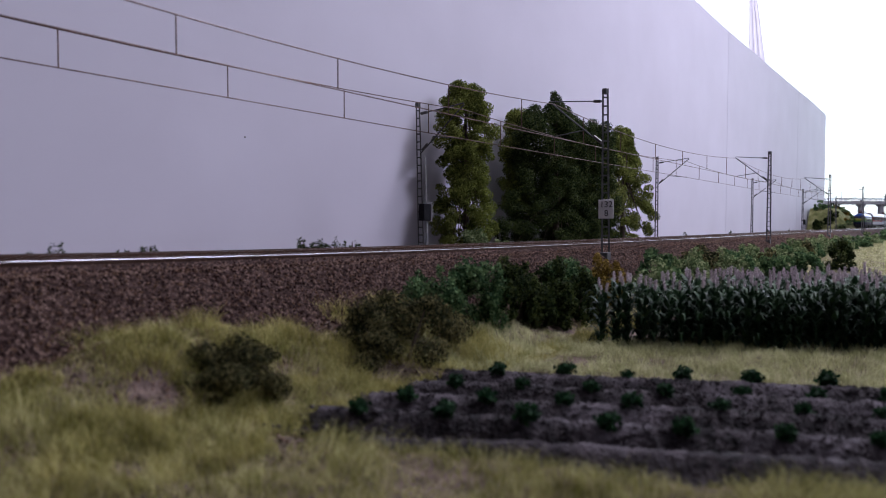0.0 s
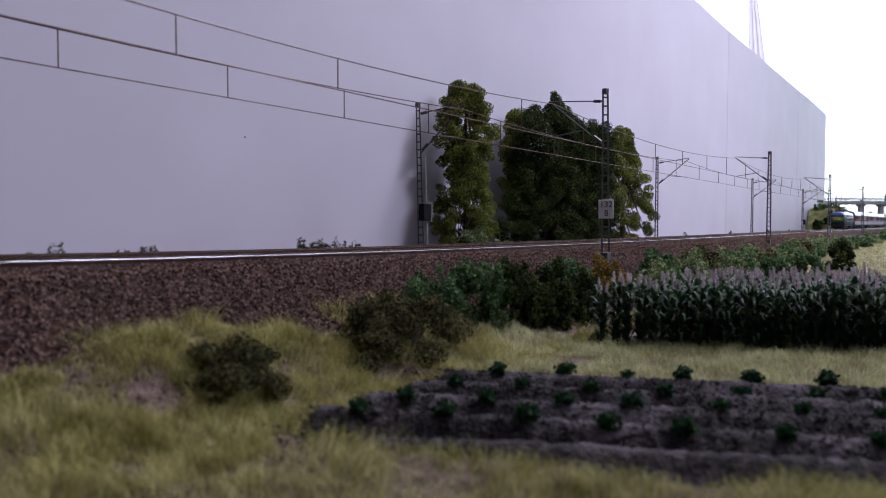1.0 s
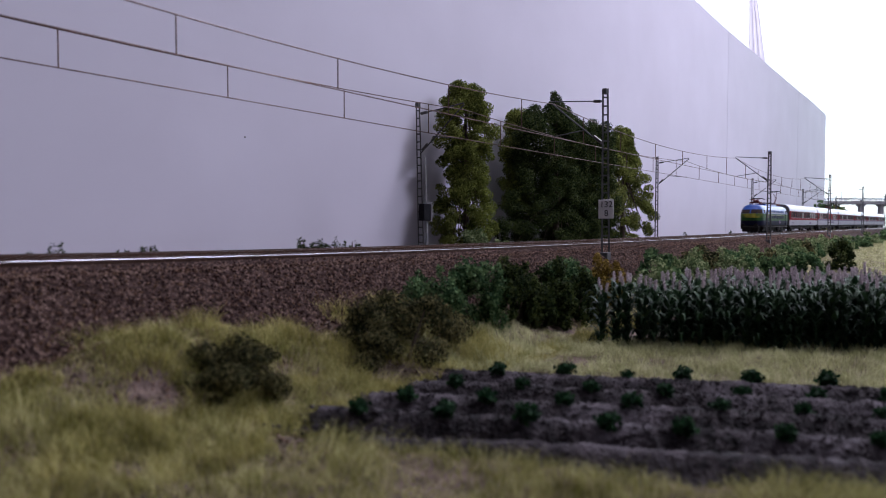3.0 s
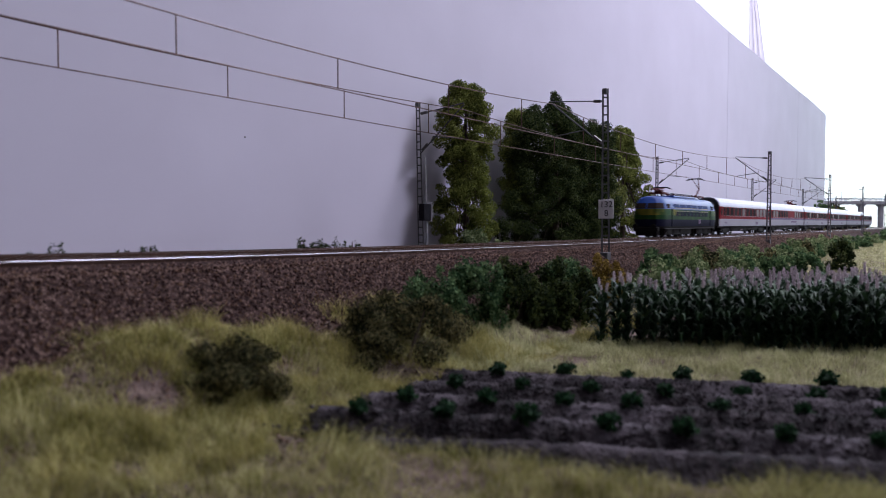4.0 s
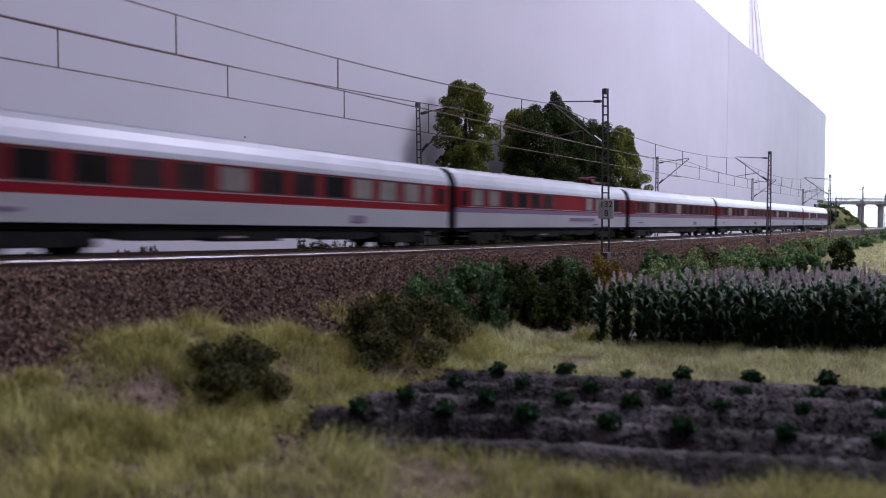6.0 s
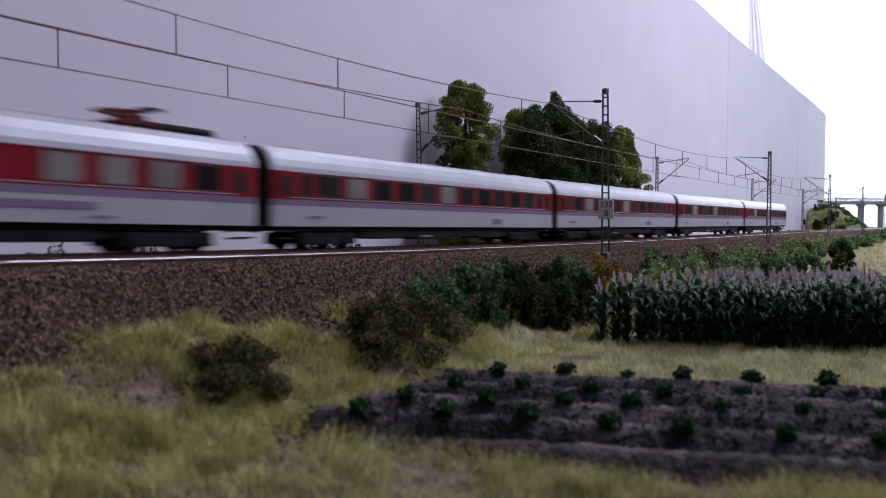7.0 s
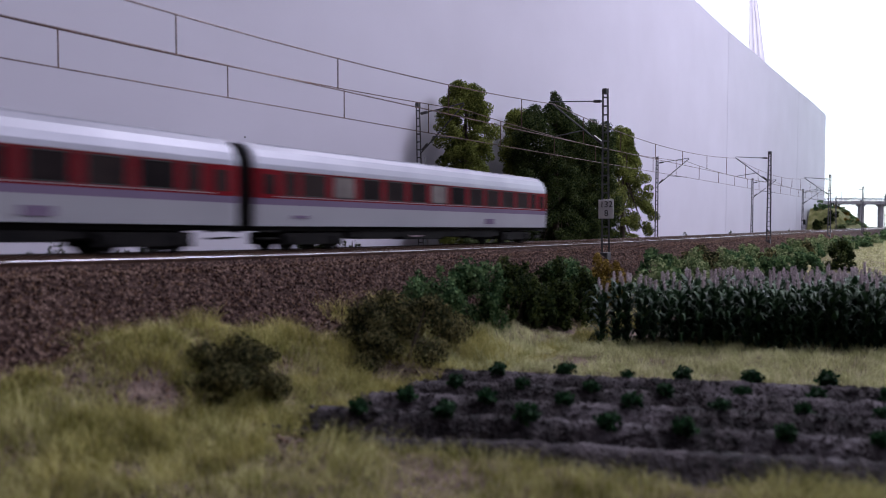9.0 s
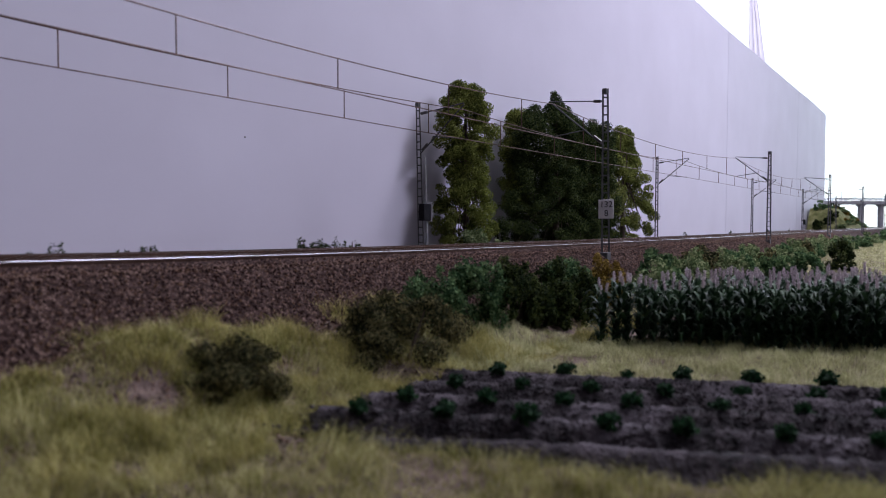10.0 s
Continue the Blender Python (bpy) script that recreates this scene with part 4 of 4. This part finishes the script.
    for q in (-1, 1):
        for row_z, n in ((25.4, 9),):
            for i in range(n):
                x = -52 + 104 * i / (n - 1)
                bm = bmesh.new()
                box(bm, x - 4.6, x + 4.6, q * 16.75 - 0.35, q * 16.75 + 0.35, row_z - 2.3, row_z + 2.6, bevel=0.2)
                for k in range(4):
                    z = row_z - 1.6 + k * 1.05
                    box(bm, x - 4.1, x + 4.1, q * 17.05 - 0.2, q * 17.05 + 0.2, z, z + 0.4)
                part("grille", bm, M_NAVY, t)
        for i in range(6):
            x = -53 + 21.2 * i
            bm = bmesh.new()
            vs = [bm.verts.new((x + dx, q * yy, zz)) for dx, yy, zz in ((-8.6, 16.5, 32.6), (8.6, 16.5, 32.6), (8.6, 15.75, 36.4), (-8.6, 15.75, 36.4))]
            f = bm.faces.new(vs)
            r = bmesh.ops.extrude_face_region(bm, geom=[f])
            for v in [g for g in r["geom"] if isinstance(g, bmesh.types.BMVert)]:
                v.co.y -= q * 1.2
            bmesh.ops.recalc_face_normals(bm, faces=bm.faces)
            part("side_window", bm, M_NAVY_PANE, t)
        bm = bmesh.new()
        box(bm, -58, 58, q * 16.7 - 0.35, q * 16.7 + 0.35, 32.0, 32.5)
        box(bm, -58, 58, q * 17.0 - 0.35, q * 17.0 + 0.35, 28.6, 29.0)
        part("trim_line", bm, M_OCHRE_LINE, t)
        bm = bmesh.new()
        box(bm, 24, 30, q * 17.1 - 0.3, q * 17.1 + 0.3, 14.8, 20, bevel=0.2)
        part("emblem_plate", bm, M_LILAC, t, "faded red and white plate")
        bm = bmesh.new()
        box(bm, -90, 90, q * 16.4 - 0.5, q * 16.4 + 0.5, 9.2, 10.0)
        part("sill_strip", bm, M_BELLOWS, t)
    # roof gear
    bm = bmesh.new()
    box(bm, -40, 38, -8.5, 8.5, 44.2, 46.8, bevel=0.9)
    part("roof_hatch", bm, M_BLUE, t)
    for q in (-1, 1):
        bm = bmesh.new()
        rod(bm, (-44, q * 6, 49), (44, q * 6, 49), 0.4, n=6)
        for i in range(9):
            x = -42 + 10.5 * i
            rod(bm, (x, q * 6, 46), (x, q * 6, 49), 0.5, n=6)
        part("roof_conduit", bm, M_BLACK, t)
    for x in (-34, -18, 20, 38):
        bm = bmesh.new()
        for k in range(3):
            rod(bm, (x, 0, 46.5 + k), (x, 0, 47.2 + k), 1.5 - 0.1 * k, n=10)
        part("roof_insulator", bm, M_PANTO, t)
    pantograph(t, -66, 48.0, False, 0)
    pantograph(t, 64, 47.5, True, 71.0)
    # running gear
    bm = bmesh.new()
    box(bm, -26, 8, -13, 13, 2.6, 10, bevel=1)
    part("transformer_box", bm, M_UNDER, t)
    for s in (-1, 1):
        for k in (-22, 0, 22):
            x = s * 54 + k
            bm = bmesh.new()
            for q in (-1, 1):
                rod(bm, (x, q * 7.4, 7.0), (x, q * 9.6, 7.0), 7.0, n=24)
                rod(bm, (x, q * 6.8, 7.0), (x, q * 7.4, 7.0), 7.7, n=24)
            rod(bm, (x, -8, 7), (x, 8, 7), 1.2, n=8)
            part("wheelset", bm, M_UNDER, t)
        bm = bmesh.new()
        for q in (-1, 1):
            box(bm, s * 54 - 29, s * 54 + 29, q * 12.5 - 1.3, q * 12.5 + 1.3, 2.6, 9.6, bevel=0.6)
            for k in (-22, 0, 22):
                box(bm, s * 54 + k - 3, s * 54 + k + 3, q * 13.6 - 1, q * 13.6 + 1, 4.2, 9.2, bevel=0.5)
        part("bogie_frame", bm, M_UNDER, t)
    return t


loco = locomotive()
TRAIN = [(loco, 2709 - L_LOCO / 2 - 5.0, 54)] + [(c, 2709 + 1.5 + PITCH * (i + 0.5), 98) for i, c in
                                                 enumerate((coach_first, coach_diner, coach_a, coach_b, coach_c, coach_d))]
SPEED = 440.0


def line_point(x):
    return Vector((x, Y_FAR + bend(x), rail_z(x)))


def vehicle_pose(s, half):
    a, b = line_point(s - half), line_point(s + half)
    d = (b - a).normalized()
    c = (a + b) / 2
    return Matrix.Translation(c * MM) @ Euler((0, -math.asin(d.z), math.atan2(d.y, d.x))).to_matrix().to_4x4()


def motions():
    for ob, s0, half in TRAIN:
        walk(ob, [(t, vehicle_pose(s0 - SPEED * t, half)) for t in [0.25 * i for i in range(41)]])


# ---- distant bridge and hill ----
def bridge():
    t = thing("road_bridge", "pale concrete bridge on slim pillars with a blue steel rail", "bridge", at=mpose(3421, 287, 0, 0, 0, -53))
    # local x runs from the hill to the open side
    bm = bmesh.new()
    box(bm, -260, 420, -26, 26, 128, 142, bevel=1.5)
    part("deck", bm, M_CONCRETE, t)
    for s in (-1, 1):
        bm = bmesh.new()
        for i in range(35):
            x = -255 + i * 20
            box(bm, x - 0.8, x + 0.8, s * 25 - 0.8, s * 25 + 0.8, 142, 153)
        for z in (147, 152.5):
            box(bm, -258, 418, s * 25 - 0.7, s * 25 + 0.7, z, z + 1.4)
        part("railing", bm, M_STEEL_BLUE, t)
    for x in (0, 86, 240):
        bm = bmesh.new()
        box(bm, x - 8, x + 8, -10, 10, -5, 122, bevel=2)
        box(bm, x - 11, x + 11, -20, 20, 120, 128.2, bevel=2)
        part("pillar", bm, M_CONCRETE, t)
    for x in (-70, 120):
        bm = bmesh.new()
        rod(bm, (x, 20, 142), (x, 20, 182), 1.4, 1.0, 8)
        rod(bm, (x, 20, 178), (x - 50, 20, 176), 0.9, n=6)
        rod(bm, (x, 20, 160), (x - 45, 20, 176), 0.9, n=6)
        part("bridge_mast", bm, M_MAST_PALE, t)


bridge()


def hill_z(x, y):
    u, v = (x - 2500) / 900, (y - 222 + 20 * (x - 2500) / 900) / 132
    hgt = 86 * smooth01(v / 0.6) * smooth01(u / 0.10) * (1 - smooth01((u - 0.22) / 0.8) * 0.92)
    return 12 + hgt + 5 * noise.noise(Vector((x / 40, y / 40, 3)))


def hill():
    n, k = 50, 30
    vs, fs = [], []
    for i in range(n + 1):
        for j in range(k + 1):
            x = 2496 + 904 * i / n
            y = 222 - 20 * (x - 2500) / 900 + 140 * j / k
            vs.append((x, y, hill_z(x, y)))
    for i in range(n):
        for j in range(k):
            q = i * (k + 1) + j
            fs.append((q, q + k + 1, q + k + 2, q + 1))
    tagged(np_part("hillside", vs, fs, M_HILL, smooth=True), "yellow-green grassy hillside below the bridge", "hill", kind="structure")
    spots = [(2525, 262, 22, 26, M_LEAF_DARK), (2540, 300, 26, 26, M_LEAF_DARK), (2530, 330, 26, 30, M_LEAF_DARK), (2590, 330, 30, 30, M_LEAF_GREEN), (2560, 290, 24, 22, M_LEAF_DARK), (2640, 318, 38, 18, M_LEAF_GREEN), (2720, 312, 44, 22, M_LEAF_DARK), (2820, 306, 44, 24, M_LEAF_DARK),
             (2900, 300, 40, 20, M_LEAF_DARK), (2620, 262, 20, 10, M_LEAF_YELLOW), (2740, 258, 26, 12, M_LEAF_PALE), (2860, 262, 26, 12, M_LEAF_YELLOW),
             (2560, 240, 22, 14, M_LEAF_DARK), (3000, 250, 34, 18, M_LEAF_GREEN), (3150, 225, 40, 22, M_LEAF_DARK), (3300, 205, 50, 26, M_LEAF_DARK)]
    for j, (x, y, r, h, m) in enumerate(spots):
        bush(x, y, hill_z(x, y) - 2, r, r * 0.6, h, m, "bush growing on the grassy hillside", 220 + j, 1400, 2.4, "hillside bushes")
    r = random.Random(17)
    for j in range(34):
        x, y, q = 2530 + 560 * r.random(), 236 + 80 * r.random(), 12 + 14 * r.random()
        m = (M_LEAF_PALE, M_LEAF_YELLOW, M_LEAF_PALE, M_LEAF_GREEN)[j % 4]
        bush(x, y, hill_z(x, y) - 2, q, q * 0.7, 8 + 5 * r.random(), m, "low tuft on the grassy hillside", 260 + j, 600, 2.2, "hillside tufts")


hill()


# ---- loose ballast and grass ----
def ballast_stones():
    r = np.random.default_rng(3)
    n = 120000
    x = -60 + 1500 * r.random(n) ** 1.6
    k = r.random(n)
    w = r.random(n)
    y = np.where(w < 0.05, 138 + 30 * k, np.where(w < 0.72, 157 + 40 * k, np.where(w < 0.9, 197 + 45 * k, 242 + 60 * k)))
    zr = np.array([rail_z(q) for q in x])
    bd = np.array([bend(q) for q in x])
    z = zr + np.where(y < 187, -26 + 22.4 * (y - 158) / 29, np.where(y < 210, -3.5 + 2.0 * (y - 187) / 23, -2.5))
    low = (y < 190) & (x < 420)
    gz = np.array([ground_z(a, b) if c else -99.0 for a, b, c in zip(x, y, low)])
    z = np.maximum(z, gz)
    keep = (np.abs(np.abs(y - Y_NEAR) - 8.7) > 1.6) & (np.abs(np.abs(y - Y_FAR) - 8.7) > 1.6)
    x, y, z, bd = x[keep], y[keep], z[keep], bd[keep]
    n = len(x)
    base = np.array([(1, 0, 0), (-1, 0, 0), (0, 1, 0), (0, -1, 0), (0, 0, 1), (0, 0, -1)], float)
    q = r.normal(size=(n, 3, 3))
    q, _ = np.linalg.qr(q)
    s = (0.24 + 0.36 * r.random((n, 6))) * (0.6 + 0.75 * r.random((n, 1)))
    v = np.einsum("nij,kj->nki", q, base) * s[:, :, None] + np.stack([x, y + bd, z], 1)[:, None, :]
    f = np.array([(0, 2, 4), (2, 1, 4), (1, 3, 4), (3, 0, 4), (2, 0, 5), (1, 2, 5), (3, 1, 5), (0, 3, 5)])
    faces = (f[None] + 6 * np.arange(n)[:, None, None]).reshape(-1, 3)
    tagged(np_part("ballast_stones", v.reshape(-1, 3), faces, M_STONE), "loose dark reddish-brown ballast stones", "ballast", kind="stuff")


ballast_stones()


def crumbs(name, x, y, z, size, mat, label, category, seed):
    """Loose angular lumps as one scatter."""
    r = np.random.default_rng(seed)
    n = len(x)
    base = np.array([(1, 0, 0), (-1, 0, 0), (0, 1, 0), (0, -1, 0), (0, 0, 1), (0, 0, -1)], float)
    q, _ = np.linalg.qr(r.normal(size=(n, 3, 3)))
    s = size * (0.5 + 0.7 * r.random((n, 6))) * (0.4 + 1.1 * r.random((n, 1)) ** 2)
    v = np.einsum("nij,kj->nki", q, base) * s[:, :, None] + np.stack([x, y, z], 1)[:, None, :]
    f = np.array([(0, 2, 4), (2, 1, 4), (1, 3, 4), (3, 0, 4), (2, 0, 5), (1, 2, 5), (3, 1, 5), (0, 3, 5)])
    tagged(np_part(name, v.reshape(-1, 3), (f[None] + 6 * np.arange(n)[:, None, None]).reshape(-1, 3), mat), label, category, kind="stuff")


def loose_earth():
    r = np.random.default_rng(31)
    a, b = -6 + 215 * r.random(17000), -9 + 73 * r.random(17000)
    p = np.array([FIELD_O + FIELD_A * (u + 0.44 * v) + FIELD_B * v for u, v in zip(a, b)])
    z = np.array([1.0 + 3.0 * math.cos((v - 5.2 + 1.5 * noise.noise(Vector((u / 30, v / 20, 7)))) * 2 * math.pi / 16.1) for u, v in zip(a, b)])
    crumbs("soil_clods", p[:, 0], p[:, 1], z, 0.55, M_SOIL, "dark clods of tilled soil", "soil", 32)
    x, y = 40 + 180 * r.random(7000), 96 + 80 * r.random(7000)
    keep = off_field(x, y)
    x, y = x[keep], y[keep]
    z = np.array([ground_z(u, v) for u, v in zip(x, y)])
    crumbs("earth_crumbs", x, y, z, 0.5, M_STONE, "brown crumbs of earth between grass tufts", "earth", 33)


BARE = [(88, 141, 9), (60, 167, 14), (134, 168, 9), (103, 114, 6), (152, 172, 10), (70, 120, 5), (205, 120, 5), (130, 62, 5)]


def grass_patch(name, n, seed, mat, where, length, label, width=0.16):
    """Tapered bent fibres; where(r, n) gives x, y and a length factor."""
    r = np.random.default_rng(seed)
    x, y, lf = where(r, n)
    for bx, by, br in BARE:
        d = np.hypot(x - bx, y - by) / br
        lf = lf * np.clip((d - 0.55) * 2.0 + 0.5 * (r.random(len(x)) - 0.5), 0, 1)
    keep = lf > 0.12
    x, y, lf = x[keep], y[keep], lf[keep]
    n = len(x)
    z = np.array([ground_z(a, b) for a, b in zip(x, y)]) - 0.3
    a = r.random(n) * 6.283
    ln = length * lf * (0.4 + 0.9 * r.random(n) ** 1.5)
    # fibres lean together in small swirls
    a = a * 0.35 + 9.0 * patchy(x, y, 6.0, seed + 0.5)
    tilt = 0.2 + 1.0 * r.random(n)
    dx, dy = np.cos(a), np.sin(a)
    b = r.random(n) * 6.283
    px, py = np.cos(b) * width, np.sin(b) * width
    p0 = np.stack([x, y, z], 1)
    side = np.stack([px, py, 0 * px], 1)
    mid = p0 + np.stack([dx * ln * tilt * 0.3, dy * ln * tilt * 0.3, ln * 0.55], 1)
    tip = p0 + np.stack([dx * ln * tilt, dy * ln * tilt, ln * 0.92], 1)
    v = np.stack([p0 - side, p0 + side, mid + side * 0.8, mid - side * 0.8, tip], 1).reshape(-1, 3)
    k = 5 * np.arange(n)[:, None]
    faces = np.concatenate([k + np.array([[0, 1, 2, 3]])], 0).tolist() + (k + np.array([[3, 2, 4]])).tolist()
    me = bpy.data.meshes.new(name)
    me.from_pydata((v * MM).tolist(), [], faces)
    me.materials.append(mat)
    tagged(new(name, me), label, "grass", kind="stuff")


def patchy(x, y, sc, seed):
    return np.array([noise.noise(Vector((a / sc, b / sc, seed))) for a, b in zip(x, y)])


def off_field(x, y):
    d0, d1 = x - FIELD_O.x, y - FIELD_O.y
    a, b = d0 * FIELD_A.x + d1 * FIELD_A.y, d0 * FIELD_B.x + d1 * FIELD_B.y
    a = a - 0.44 * b
    return ~((a > -3) & (b > -4 - 0.075 * np.maximum(a, 0)) & (b < 65))


loose_earth()


def front_strip(r, n):
    x = 30 + 150 * r.random(n)
    y = -30 + 190 * r.random(n)
    b = (x - FIELD_O.x) * FIELD_B.x + (y - FIELD_O.y) * FIELD_B.y
    lf = np.where(off_field(x, y) & (b < 40), 1.0, 0.0) * np.clip(0.95 + 1.1 * patchy(x, y, 16, 2.2), 0.35, 1.3)
    return x, y, lf


def middle_strip(r, n):
    x = 150 + 170 * r.random(n)
    y = -40 + 200 * r.random(n)
    b = (x - FIELD_O.x) * FIELD_B.x + (y - FIELD_O.y) * FIELD_B.y
    lf = np.where((b > 64) & (b < 150), 1.0, 0.0) * np.clip(0.95 + 1.0 * patchy(x, y, 12, 5.2), 0, 1.2)
    lf = lf * np.where(b > 132, 0.6, 1.0)
    return x, y, lf


def bank_strip(r, n):
    x = 20 + 330 * r.random(n)
    y = 112 + 72 * r.random(n)
    edge = 175 + 13 * patchy(x, y * 0, 26, 8.0) - 14 * np.clip((70 - x) / 40, 0, 1)
    lf = np.where(off_field(x, y) & (y < edge) & ((x < 222) | (y < 126)), 1.0, 0.0) * np.clip(0.75 + 1.9 * patchy(x, y, 14, 9.1), 0, 1.35)
    return x, y, lf


def far_meadow(r, n):
    x = 330 + 1500 * r.random(n)
    y = -20 + 170 * r.random(n) + np.array([bend(q) for q in x])
    return x, y, np.ones(n) * 0.9


grass_patch("foreground_grass", 120000, 1, M_GRASS, front_strip, 4.2, "straw-yellow olive static grass in front of the field", 0.065)
grass_patch("verge_grass", 90000, 2, M_GRASS_PALE, middle_strip, 3.8, "pale straw-green grass verge between field and maize", 0.08)
grass_patch("bank_grass", 100000, 3, M_GRASS_DARK, bank_strip, 5.0, "patchy olive grass on the embankment foot", 0.075)
grass_patch("meadow_grass", 60000, 4, M_GRASS_PALE, far_meadow, 3.2, "pale meadow grass behind the maize", 0.3)

motions()
